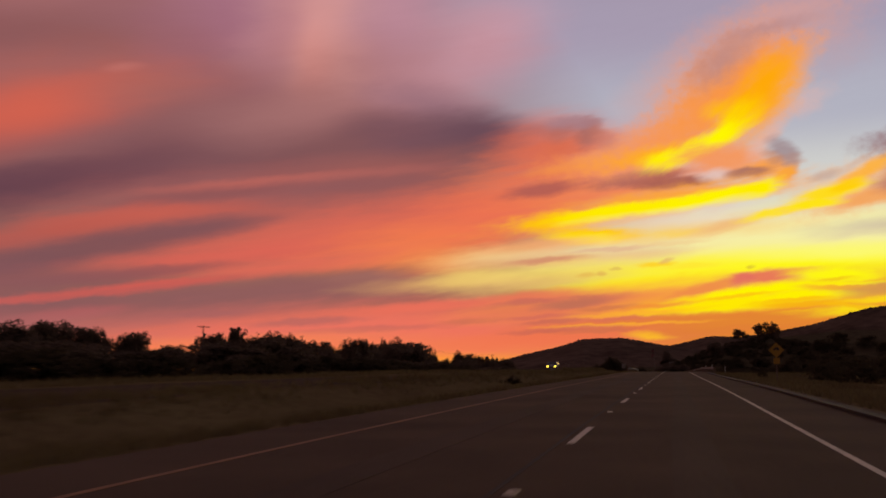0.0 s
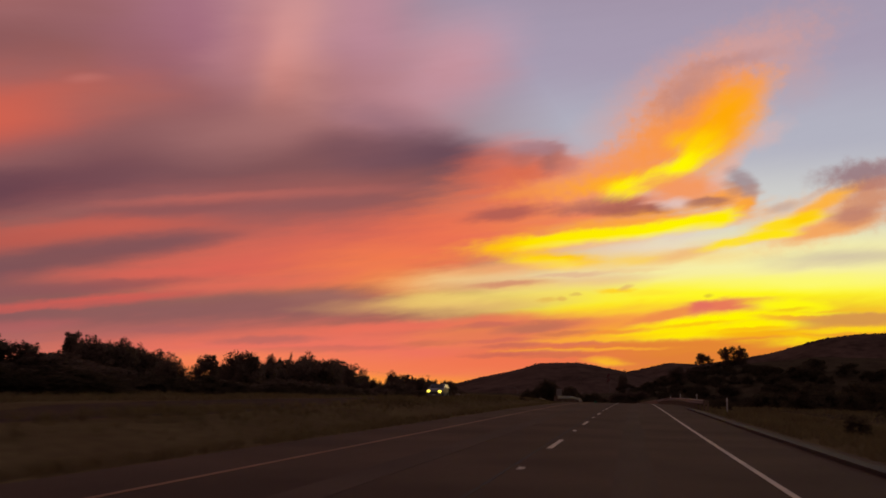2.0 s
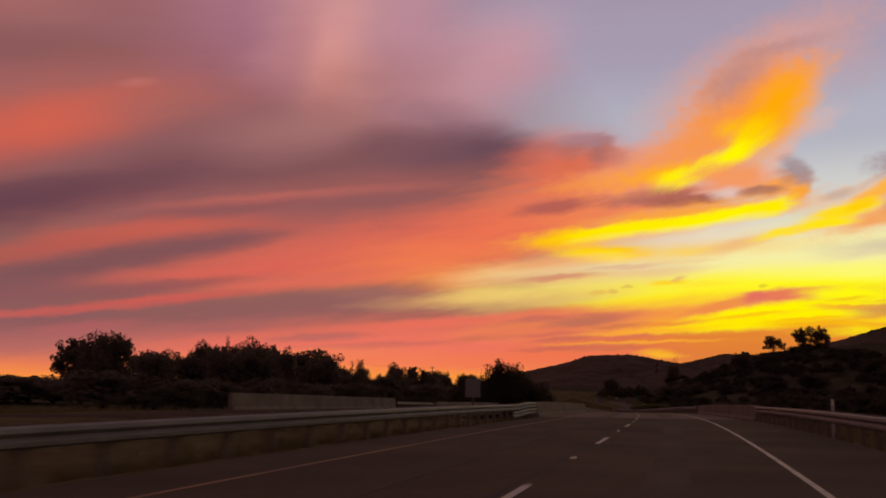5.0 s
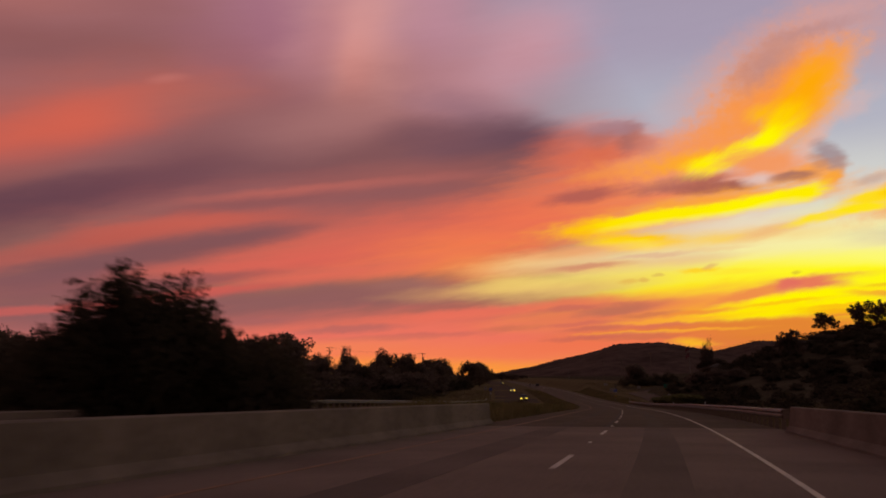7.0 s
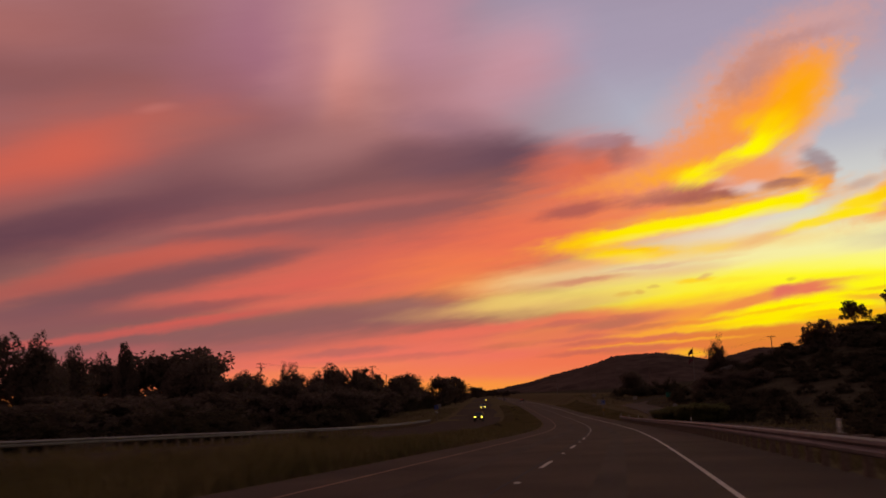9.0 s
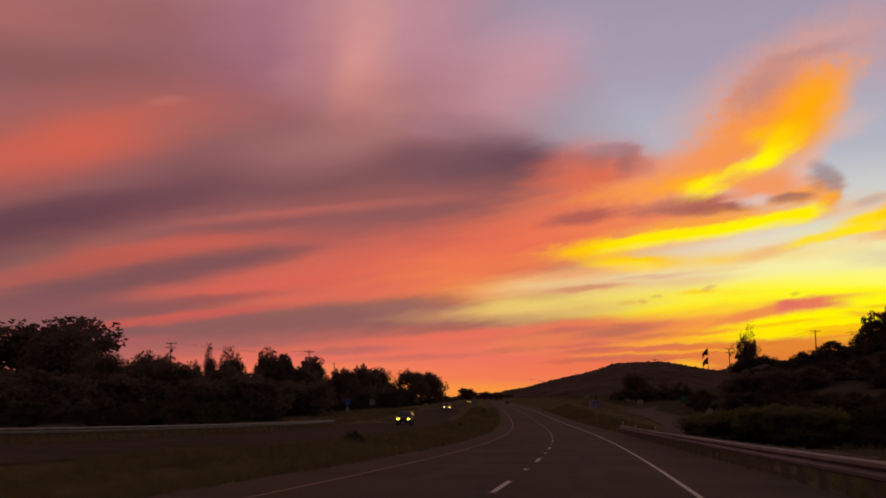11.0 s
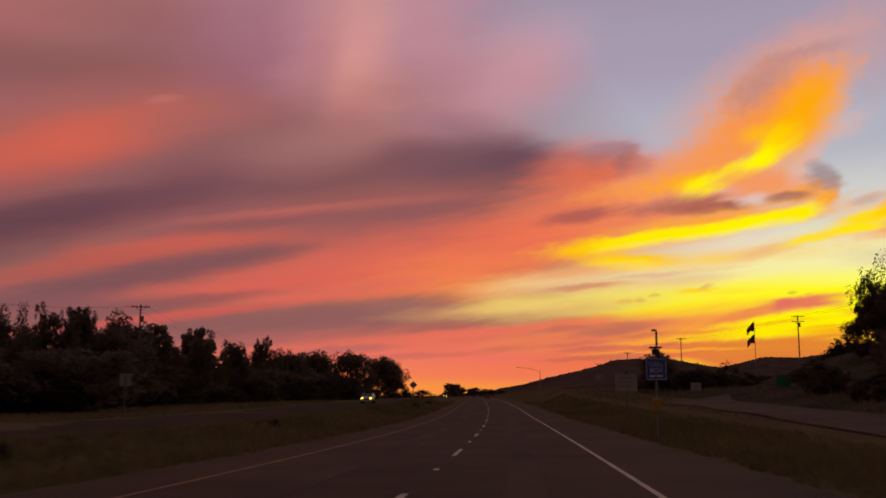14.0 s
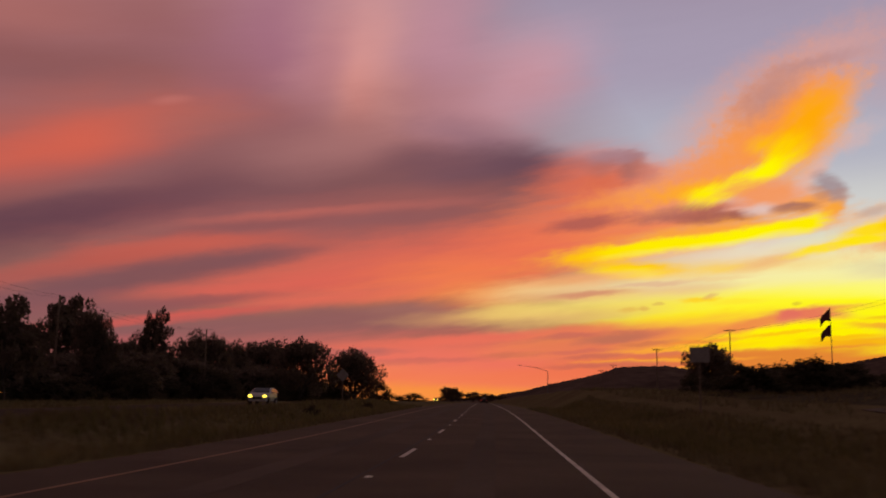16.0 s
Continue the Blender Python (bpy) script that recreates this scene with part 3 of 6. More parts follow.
# ---------------------------------------------------------------- materials
def material(name, colour, rough=0.9, spread=0.35, grain=8.0, stain=0.4, bump=0.3, metal=0.0, island=0.0, second=None, spec=0.3, thin=0.0):
    """A surface with a fine grain, broad stains and relief, sized in metres."""
    m = bpy.data.materials.new(name)
    m.use_nodes = True
    t = m.node_tree
    b = t.nodes["Principled BSDF"]
    b.inputs["Roughness"].default_value, b.inputs["Metallic"].default_value = rough, metal
    b.inputs["Specular IOR Level"].default_value = spec
    tc = t.nodes.new("ShaderNodeTexCoord")
    fine = t.nodes.new("ShaderNodeTexNoise")
    fine.inputs["Scale"].default_value, fine.inputs["Detail"].default_value = grain, 5
    broad = t.nodes.new("ShaderNodeTexNoise")
    broad.inputs["Scale"].default_value, broad.inputs["Detail"].default_value = stain, 4
    for n in (fine, broad):
        t.links.new(tc.outputs["Object"], n.inputs["Vector"])
    both = t.nodes.new("ShaderNodeMath")
    both.operation = "MULTIPLY_ADD"
    t.links.new(fine.outputs["Fac"], both.inputs[0])
    both.inputs[1].default_value = 0.5
    half = t.nodes.new("ShaderNodeMath")
    half.operation = "MULTIPLY"
    half.inputs[1].default_value = 0.5
    t.links.new(broad.outputs["Fac"], half.inputs[0])
    t.links.new(half.outputs[0], both.inputs[2])
    ramp = t.nodes.new("ShaderNodeValToRGB")
    lo = tuple(c * (1 - spread) for c in colour)
    hi = tuple(c * (1 + spread) for c in (second or colour))
    ramp.color_ramp.elements[0].position, ramp.color_ramp.elements[0].color = 0.36, (*lo, 1)
    ramp.color_ramp.elements[1].position, ramp.color_ramp.elements[1].color = 0.64, (*hi, 1)
    t.links.new(both.outputs[0], ramp.inputs[0])
    col = ramp.outputs[0]
    if island:
        g = t.nodes.new("ShaderNodeNewGeometry")
        hsv = t.nodes.new("ShaderNodeHueSaturation")
        rr = t.nodes.new("ShaderNodeMapRange")
        rr.inputs["To Min"].default_value, rr.inputs["To Max"].default_value = 1 - island, 1 + island
        t.links.new(g.outputs["Random Per Island"], rr.inputs[0])
        t.links.new(rr.outputs[0], hsv.inputs["Value"])
        t.links.new(col, hsv.inputs["Color"])
        col = hsv.outputs[0]
    t.links.new(col, b.inputs["Base Color"])
    if bump:
        bp = t.nodes.new("ShaderNodeBump")
        bp.inputs["Strength"].default_value, bp.inputs["Distance"].default_value = bump, 0.03
        t.links.new(fine.outputs["Fac"], bp.inputs["Height"])
        t.links.new(bp.outputs[0], b.inputs["Normal"])
    if thin:  # leaves let part of the light through
        veil = t.nodes.new("ShaderNodeBsdfTranslucent")
        t.links.new(col, veil.inputs["Color"])
        mix = t.nodes.new("ShaderNodeMixShader")
        mix.inputs[0].default_value = thin
        t.links.new(b.outputs[0], mix.inputs[1])
        t.links.new(veil.outputs[0], mix.inputs[2])
        t.links.new(mix.outputs[0], t.nodes["Material Output"].inputs[0])
    return m


def glowing(name, colour, strength):
    m = bpy.data.materials.new(name)
    m.use_nodes = True
    b = m.node_tree.nodes["Principled BSDF"]
    b.inputs["Base Color"].default_value = (*colour, 1)
    b.inputs["Emission Color"].default_value = (*colour, 1)
    b.inputs["Emission Strength"].default_value = strength
    return m


ASPHALT = material("asphalt", (0.068, 0.045, 0.029), 0.95, 0.35, 30, 0.25, 0.5, spec=0.08)
OILED = material("oil_darkened_asphalt", (0.056, 0.037, 0.024), 0.9, 0.4, 18, 0.12, 0.4, spec=0.1)
TAR = material("tar_seam", (0.022, 0.016, 0.012), 0.8, 0.3, 12, 0.5, 0.2, spec=0.15)
OLD_ASPHALT = material("old_asphalt", (0.050, 0.034, 0.023), 1.0, 0.35, 30, 0.2, 0.4, spec=0.03)
DECK = material("bridge_concrete", (0.138, 0.096, 0.072), 0.95, 0.25, 14, 0.3, 0.4, spec=0.1)
CONCRETE = material("barrier_concrete", (0.145, 0.110, 0.084), 0.95, 0.3, 6, 0.5, 0.4, spec=0.1)
WHITE_PAINT = material("white_road_paint", (0.42, 0.36, 0.28), 0.7, 0.3, 20, 1.2, 0.3)
YELLOW_PAINT = material("yellow_road_paint", (0.17, 0.082, 0.034), 0.8, 0.3, 20, 1.0, 0.3)
GRASS = material("dry_grass_ground", (0.108, 0.074, 0.040), 1.0, 0.22, 3.0, 0.12, 0.6, second=(0.105, 0.084, 0.041), spec=0.0)
BRUSH = material("brushy_ground", (0.058, 0.042, 0.029), 1.0, 0.4, 2.0, 0.15, 1.0, second=(0.055, 0.046, 0.028), spec=0.0)
BLADE = material("dry_grass_blades", (0.128, 0.092, 0.047), 0.95, 0.2, 2.0, 0.1, 0, island=0.12, second=(0.130, 0.108, 0.050), spec=0.02, thin=0.4)
LEAF = material("dark_leaves", (0.125, 0.092, 0.068), 0.95, 0.2, 2.0, 0.3, 0, island=0.12, spec=0.02, thin=0.5)
SCRUB = material("scrub_leaves", (0.060, 0.047, 0.029), 0.95, 0.2, 2.0, 0.3, 0, island=0.12, spec=0.02, thin=0.5)
WILLOW = material("willow_leaves", (0.128, 0.118, 0.045), 0.95, 0.2, 2.0, 0.3, 0, island=0.15, spec=0.02, thin=0.5)
GREEN_BLADE = material("green_weed_blades", (0.122, 0.106, 0.038), 0.95, 0.2, 2.0, 0.1, 0, island=0.12, second=(0.15, 0.112, 0.05), spec=0.03, thin=0.3)
DECK_OILED = material("oil_darkened_concrete", (0.098, 0.069, 0.052), 0.9, 0.3, 14, 0.2, 0.4, spec=0.1)
BARK = material("bark", (0.06, 0.045, 0.035), 0.95, 0.4, 9, 1.0, 0.8)
HILL = material("chaparral_hillside", (0.074, 0.050, 0.040), 1.0, 0.35, 0.03, 0.006, 0, second=(0.080, 0.054, 0.042), spec=0.0)
STEEL = material("galvanised_steel", (0.145, 0.125, 0.108), 0.65, 0.25, 10, 1.0, 0.15, metal=0.1)
POST_WOOD = material("weathered_timber", (0.12, 0.085, 0.06), 0.95, 0.35, 14, 1.5, 0.6)
SIGN_BACK = material("unpainted_sign_back", (0.17, 0.155, 0.14), 0.7, 0.15, 6, 1.0, 0.1, metal=0.3)
YELLOW_SIGN = material("yellow_sign_sheet", (0.24, 0.132, 0.012), 0.6, 0.12, 8, 1.0, 0.05)
BLUE_SIGN = material("blue_sign_sheet", (0.02, 0.05, 0.20), 0.6, 0.15, 8, 1.0, 0.05)
GREEN_SIGN = material("green_sign_sheet", (0.01, 0.10, 0.06), 0.6, 0.15, 8, 1.0, 0.05)
WHITE_SHEET = material("white_sheet", (0.33, 0.31, 0.28), 0.6, 0.1, 8, 1.0, 0.05)
SIGN_FACE = material("dim_sign_face", (0.20, 0.175, 0.13), 0.7, 0.12, 8, 1.0, 0.05)
BLACK = material("black_paint", (0.015, 0.015, 0.015), 0.6, 0.2, 8, 1.0, 0.1)
RUBBER = material("tyre_rubber", (0.02, 0.02, 0.02), 0.9, 0.2, 20, 1.0, 0.2)
SILVER = material("silver_car_paint", (0.13, 0.12, 0.12), 0.45, 0.06, 20, 0.5, 0.0, metal=0.3, spec=0.4)
WHITE_CAR = material("white_car_paint", (0.24, 0.23, 0.22), 0.45, 0.05, 20, 0.5, 0.0, spec=0.5)
DARK_CAR = material("dark_car_paint", (0.02, 0.019, 0.02), 0.5, 0.1, 20, 0.5, 0.0, spec=0.2)
CAR_GLASS = material("car_glass", (0.02, 0.02, 0.022), 0.22, 0.05, 4, 0.5, 0.0, spec=0.22)
LAMP = glowing("headlight_glow", (1.0, 0.74, 0.06), 4.0)
TAIL = glowing("tail_light_glow", (0.9, 0.05, 0.02), 0.6)
FLAG_CLOTH = material("flag_cloth", (0.10, 0.03, 0.035), 0.9, 0.3, 4, 0.7, 0.1)
MARKER = material("road_marker_ceramic", (0.55, 0.5, 0.4), 0.4, 0.15, 12, 2.0, 0.1)


# ---------------------------------------------------------------- building blocks
def mesh_of(bm, name, mat, shade=False):
    me = bpy.data.meshes.new(name)
    bm.to_mesh(me)
    bm.free()
    for m in (mat if isinstance(mat, (list, tuple)) else [mat]):
        me.materials.append(m)
    if shade:
        for f in me.polygons:
            f.use_smooth = True
    return me


def part(name, bm, mat, parent=None, label="", shade=False):
    """One mesh object out of a bmesh, under a thing or a part."""
    ob = new(name, mesh_of(bm, name, mat, shade))
    ob.parent = parent
    if label:
        ob["label"] = label
    return ob


def thing(name, place, turn=0.0, label="", category="", group="", kind=""):
    ob = new(name)
    ob.matrix_world = pose(*place, 0, 0, turn)
    return tagged(ob, label, category, group, kind)


def box(bm, size, at_, turn=0.0, bevel=0.0):
    m = Matrix.Translation(at_) @ Matrix.Rotation(radians(turn), 4, "Z") @ Matrix.Diagonal((*size, 1))
    got = bmesh.ops.create_cube(bm, size=1, matrix=m)
    if bevel:
        es = list({e for v in got["verts"] for e in v.link_edges})
        bmesh.ops.bevel(bm, geom=es, offset=bevel, segments=2, affect="EDGES", profile=0.5)


def rod(bm, a, b, r0, r1=None, n=8):
    a, b = Vector(a), Vector(b)
    d = b - a
    m = Matrix.Translation((a + b) / 2) @ d.to_track_quat("Z", "Y").to_matrix().to_4x4()
    bmesh.ops.create_cone(bm, cap_ends=True, segments=n, radius1=r0, radius2=r1 if r1 is not None else r0, depth=d.length, matrix=m)


def strip(name, l0, l1, s0, s1, dz, mat, step=3.0, depth=0.05, label="", lift=None):
    """A band that follows the road between two offsets, with a little thickness."""
    n = max(2, int((s1 - s0) / step) + 1)
    verts, faces = [], []
    for s in np.linspace(s0, s1, n):
        for l, z in ((l0, dz - depth), (l0, dz), (l1, dz), (l1, dz - depth)):
            verts.append(on_road(s, l, z + (lift(s) if lift else 0.0)))
    for i in range(n - 1):
        for k in range(3):
            a = i * 4 + k
            faces.append((a, a + 1, a + 5, a + 4))
    me = bpy.data.meshes.new(name)
    me.from_pydata(verts, [], faces)
    me.materials.append(mat)
    ob = new(name, me)
    return tagged(ob, label, "", "", "structure") if label else ob


# ---------------------------------------------------------------- ground
def ground():
    sides = [0, 3, 6.3, 8, 10, 12.5, 16, 20, 25, 28, 34, 42, 52, 65, 80, 100, 125, 155, 190, 240, 320, 450, 700, 1100, 1800, 3000]
    ls = [-v for v in sides[:0:-1]] + sides
    ss = [-1500, -800, -300, -120] + list(range(-60, 900, 8)) + [960, 1050, 1200, 1500, 1900, 2400, 3000, 3700, 4400]
    mean = radians(6.0)
    verts = []
    for s in ss:
        a = np.interp(s, RUN, _h)
        for l in ls:
            near = max(-150.0, min(150.0, l))
            p = on_road(s, near)
            p += Vector((math.cos(mean), math.sin(mean), 0)) * (l - near)
            p.z += rise(s, l)
            verts.append(p)
    w = len(ls)
    faces = [(i * w + j, i * w + j + 1, (i + 1) * w + j + 1, (i + 1) * w + j) for i in range(len(ss) - 1) for j in range(w - 1)]
    me = bpy.data.meshes.new("ground")
    me.from_pydata(verts, [], faces)
    me.materials.append(GRASS)
    me.materials.append(BRUSH)
    for k, f in enumerate(me.polygons):
        f.use_smooth = True
        i, j = divmod(k, w - 1)
        if ls[j] >= 65 or (ls[j] >= 20 and ss[i] < 100) or (ls[j] >= 16 and 60 < ss[i] < 470) or (ls[j] >= 25 and 440 < ss[i] < 650) or ls[j] < -42:
            f.material_index = 1
    return tagged(new("ground", me), "dry brown grassland beside the highway", "ground", "", "structure")


ground()

# carriageways
road = strip("road", -5.6, 6.3, -80, 225, 0.0, ASPHALT, label="dark asphalt carriageway with worn tyre tracks")
strip("road", -5.6, 6.3, 271, 1400, 0.0, ASPHALT, label="dark asphalt carriageway with worn tyre tracks")
strip("bridge_deck", -6.4, 6.6, 225, 271, 0.0, DECK, depth=0.9, label="pale concrete bridge deck of the carriageway")
strip("road", -25.2, -13.4, -80, 1400, -0.02, OLD_ASPHALT, depth=0.12, label="dark asphalt carriageway for oncoming traffic", lift=far_side)
for a, c in ((1.45, 2.05), (-2.25, -1.65)):
    strip("oil_streak", a, c, -60, 224, 0.004, OILED, depth=0.003, label="oil-darkened streak worn along the lane")
    strip("oil_streak", a, c, 272, 900, 0.004, OILED, depth=0.003, label="oil-darkened streak worn along the lane")
for a, c in ((1.3, 2.2), (-2.4, -1.5)):
    strip("oil_streak", a, c, 225, 271, 0.004, DECK_OILED, depth=0.003, label="oil-darkened streak along the bridge deck")
strip("tar_seam", -0.22, -0.16, -60, 224, 0.004, TAR, depth=0.003, label="thin tar seam between the lanes")
strip("tar_seam", -0.22, -0.16, 272, 900, 0.004, TAR, depth=0.003, label="thin tar seam between the lanes")
strip("asphalt_kerb", 5.5, 5.78, -60, 138, 0.08, TAR, depth=0.08, label="low dark asphalt dike along the shoulder")
strip("edge_line", 3.61, 3.71, -60, 900, 0.006, WHITE_PAINT, depth=0.004, label="white painted edge line, worn")
strip("edge_line", -3.98, -3.87, -60, 900, 0.006, YELLOW_PAINT, depth=0.004, label="yellow painted edge line, faded")


# ---------------------------------------------------------------- far hills
def ridge(name, pts, dist, depth, foot, seed, label):
    """A long hill whose crest stands at bearings (degrees left of north) and heights (degrees) as seen from the road."""
    azs = np.arange(pts[0][0], pts[-1][0] - 0.01, -0.07)
    hs = np.interp(-azs, [-p[0] for p in pts], [p[1] for p in pts])
    rows = [(-1.0, 0.0), (-0.8, 0.10), (-0.6, 0.30), (-0.42, 0.52), (-0.27, 0.72), (-0.13, 0.89), (-0.05, 0.97), (0.0, 1.0), (0.2, 0.9), (0.6, 0.5), (1.0, 0.0)]
    verts = []
    for k, (d, f) in enumerate(rows):
        for a, h in zip(azs, hs):
            r = dist + d * depth
            x, y = -math.sin(radians(a)) * r, math.cos(radians(a)) * r + 250
            top = math.tan(radians(h)) * dist
            z = foot + (top - foot) * f
            n = noise.noise(Vector((x * 0.004, y * 0.004, seed))) + 0.5 * noise.noise(Vector((x * 0.012, y * 0.012, seed)))
            z += n * 0.12 * (top - foot) * (1 - abs(2 * f - 1)) + (noise.noise(Vector((a * 2.1, d * 9, seed))) * 1.6 + max(0.0, noise.noise(Vector((a * 5.5, 4.0, seed)))) * 5.0 + noise.noise(Vector((a * 13.0, 8.0, seed))) * 2.2 if k == 7 else 0)
            verts.append((x, y, z))
    w = len(azs)
    faces = [(i * w + j, i * w + j + 1, (i + 1) * w + j + 1, (i + 1) * w + j) for i in range(len(rows) - 1) for j in range(w - 1)]
    me = bpy.data.meshes.new(name)
    me.from_pydata(verts, [], faces)
    me.materials.append(HILL)
    for f in me.polygons:
        f.use_smooth = True
    return tagged(new(name, me), label, "hill", "", "structure")


ridge("backdrop_hill_1", [(60, -0.2), (30, -0.1), (16, -0.1), (12.3, 0.2), (10, 0.62), (8.6, 1.0), (7.0, 1.34), (6.2, 1.55), (5.1, 1.9), (3.9, 1.95), (2.7, 1.97), (1.6, 1.8), (0, 1.5), (-2, 1.2), (-6, 0.9)], 3000, 900, -30, 2.0, "dark chaparral-covered ridge on the horizon")
ridge("backdrop_hill_2", [(3, 0.5), (0.5, 1.3), (-1.0, 1.6), (-2.7, 2.02), (-4.5, 1.95), (-6.5, 2.25), (-8.7, 2.68), (-11.4, 3.5), (-13.2, 3.75), (-17, 3.9), (-22, 3.3), (-30, 3.0), (-60, 2.5)], 3600, 1000, -30, 7.0, "dark wooded ridge rising beyond the highway")


# ---------------------------------------------------------------- trees
def leaflet(verts, faces, centre, size, rng):
    """One small leaf spray, turned at random."""
    n = Vector((rng.gauss(0, 1), rng.gauss(0, 1), rng.gauss(0, 1) + 0.3)).normalized()
    u = n.orthogonal().normalized()
    u.rotate(Matrix.Rotation(rng.uniform(0, 6.28), 3, n))
    v = n.cross(u)
    i = len(verts)
    verts.extend([centre + u * size * 1.05, centre - u * size * 0.6 + v * size * 0.9, centre - u * size * 0.6 - v * size * 0.9])
    faces.append((i, i + 1, i + 2))


def filled(verts, low):
    """Spreads a crown so that it is just one metre broad and ends one metre up."""
    a = np.array([tuple(v) for v in verts])
    side = np.quantile(np.abs(a[:, :2]), 0.992)
    top = np.quantile(a[:, 2], 0.995)
    a[:, :2] *= 0.5 / side
    a[:, 2] = np.where(a[:, 2] > low, low + (a[:, 2] - low) * (1.0 - low) / (top - low), a[:, 2])
    return a.tolist()


def make_tree(name, seed, label, spread, base, clumps, leaf, gap, stem, mat=LEAF, leaves=34, tall=False, lobes=0):
    """A tree one metre high and about one metre broad: forked trunk and limbs, and a crown of leaf clumps with gaps."""
    rng = random.Random(seed)
    root = thing(name, (0, 0, 0), 0, label, "tree")
    bm = bmesh.new()
    fork = base * rng.uniform(0.75, 1.0)
    lean = Vector((rng.uniform(-0.04, 0.04), rng.uniform(-0.04, 0.04), fork))
    rod(bm, (0, 0, -0.03), lean, stem, stem * 0.75, 7)
    verts, faces = [], []
    boughs = rng.randint(5, 7)
    tips = []
    for b in range(boughs):
        a = b * 6.283 / boughs + rng.uniform(-0.4, 0.4)
        reach = spread * rng.uniform(0.30, 1.0)
        top = rng.uniform(base + 0.12, 0.95) if not tall else rng.uniform(0.5, 0.97)
        mid = lean + Vector((math.cos(a) * reach * 0.45, math.sin(a) * reach * 0.45, (top - fork) * 0.55))
        tip = Vector((math.cos(a) * reach, math.sin(a) * reach, top - 0.06))
        rod(bm, lean, mid, stem * 0.55, stem * 0.36, 6)
        rod(bm, mid, tip, stem * 0.36, stem * 0.10, 5)
        tips += [mid.lerp(tip, 0.35), mid.lerp(tip, 0.7), tip]
        for _ in range(2):
            off = mid.lerp(tip, rng.uniform(0.2, 0.7))
            end = off + Vector((rng.uniform(-1, 1), rng.uniform(-1, 1), rng.uniform(-0.1, 0.9))) * spread * 0.38
            rod(bm, off, end, stem * 0.18, stem * 0.06, 4)
            tips.append(end)
    top = Vector((lean.x + rng.uniform(-0.05, 0.05), rng.uniform(-0.05, 0.05), 0.93))
    rod(bm, lean, top, stem * 0.5, stem * 0.1, 5)
    tips += [lean.lerp(top, 0.55), lean.lerp(top, 0.8), top]
    domes = []
    for c in range(lobes):
        a = c * 2.4 + rng.uniform(-0.5, 0.5)
        high = c % 2 == 0
        q = spread * (rng.uniform(0.2, 0.6) if high else rng.uniform(0.5, 0.8))
        domes.append((Vector((math.cos(a) * q, math.sin(a) * q, rng.uniform(0.60, 0.76) if high else rng.uniform(base + 0.16, 0.5))), rng.uniform(0.18, 0.26)))
    for c in range(clumps):
        t = rng.choice(tips)
        if domes and c % 6:
            o, size = rng.choice(domes)
            t = o + Vector((rng.gauss(0, 1), rng.gauss(0, 1), rng.gauss(0.2, 1))).normalized() * size * rng.uniform(0.5, 0.95)
        r = rng.uniform(0.06, 0.13) * (1.2 - gap * 0.4) * (0.75 if domes else 1.0)
        centre = t + Vector((rng.gauss(0, 1), rng.gauss(0, 1), rng.gauss(0, 0.8))) * (0.02 if domes else 0.055)
        if centre.z < base * 0.75:
            centre.z = base * 0.75 + rng.uniform(0, 0.1)
        centre.z = min(centre.z, 0.8 if domes and c % 6 == 0 else 0.97)
        for _ in range(leaves):
            d = Vector((rng.gauss(0, 1), rng.gauss(0, 1), rng.gauss(0, 0.8)))
            d = d.normalized() * r * rng.uniform(0.3, 1.0) ** 0.5
            leaflet(verts, faces, centre + d, leaf * rng.uniform(0.6, 1.3), rng)
    for o, size in domes:
        for _ in range(44):
            d = Vector((rng.gauss(0, 1), rng.gauss(0, 1), rng.gauss(0, 1))).normalized() * size * 0.8 * rng.random() ** 0.5
            leaflet(verts, faces, o + d, rng.uniform(0.03, 0.05), rng)
    part("trunk", bm, BARK, root)
    me = bpy.data.meshes.new("crown")
    me.from_pydata(filled(verts, base), [], faces)
    me.materials.append(mat)
    crown = new("crown", me)
    crown.parent = root
    return root


def make_bush(name, seed, label, mat=SCRUB, clumps=44, leaf=0.026, leaves=64, core=0.065, dome=False):
    rng = random.Random(seed)
    root = thing(name, (0, 0, 0), 0, label, "bush")
    bm = bmesh.new()
    verts, faces = [], []
    for c in range(clumps):
        a, q = rng.uniform(0, 6.283), rng.random() ** 0.5
        p = Vector((math.cos(a) * q * 0.42, math.sin(a) * q * 0.42, 0))
        p.z = rng.uniform(0.08, 0.92) * (1 - 0.6 * q * q)
        r = rng.uniform(0.09, 0.17)
        if dome:
            d = Vector((rng.gauss(0, 1), rng.gauss(0, 1), rng.gauss(0, 1))).normalized() * rng.uniform(0.2, 1.0) ** 0.5
            p = Vector((d.x * 0.40, d.y * 0.40, 0.62 + d.z * (0.29 if d.z > 0 else 0.55)))
            r = rng.uniform(0.08, 0.13)
        if c % 3 == 0:
            rod(bm, (p.x * 0.15, p.y * 0.15, -0.05), p, 0.02, 0.006, 5)
        for _ in range(leaves):
            d = Vector((rng.gauss(0, 1), rng.gauss(0, 1), rng.gauss(0, 1))).normalized() * r * rng.random() ** 0.4
            z = p + d
            if z.z > 0:
                leaflet(verts, faces, z, leaf * rng.uniform(0.6, 1.3), rng)
        for _ in range(5):
            leaflet(verts, faces, p * 0.85 + Vector((0, 0, 0.04)), core * rng.uniform(0.75, 1.25), rng)
    part("stem", bm, BARK, root)
    me = bpy.data.meshes.new("foliage")
    me.from_pydata(filled(verts, 0.05), [], faces)
    me.materials.append(mat)
    crown = new("foliage", me)
    crown.parent = root
    return root


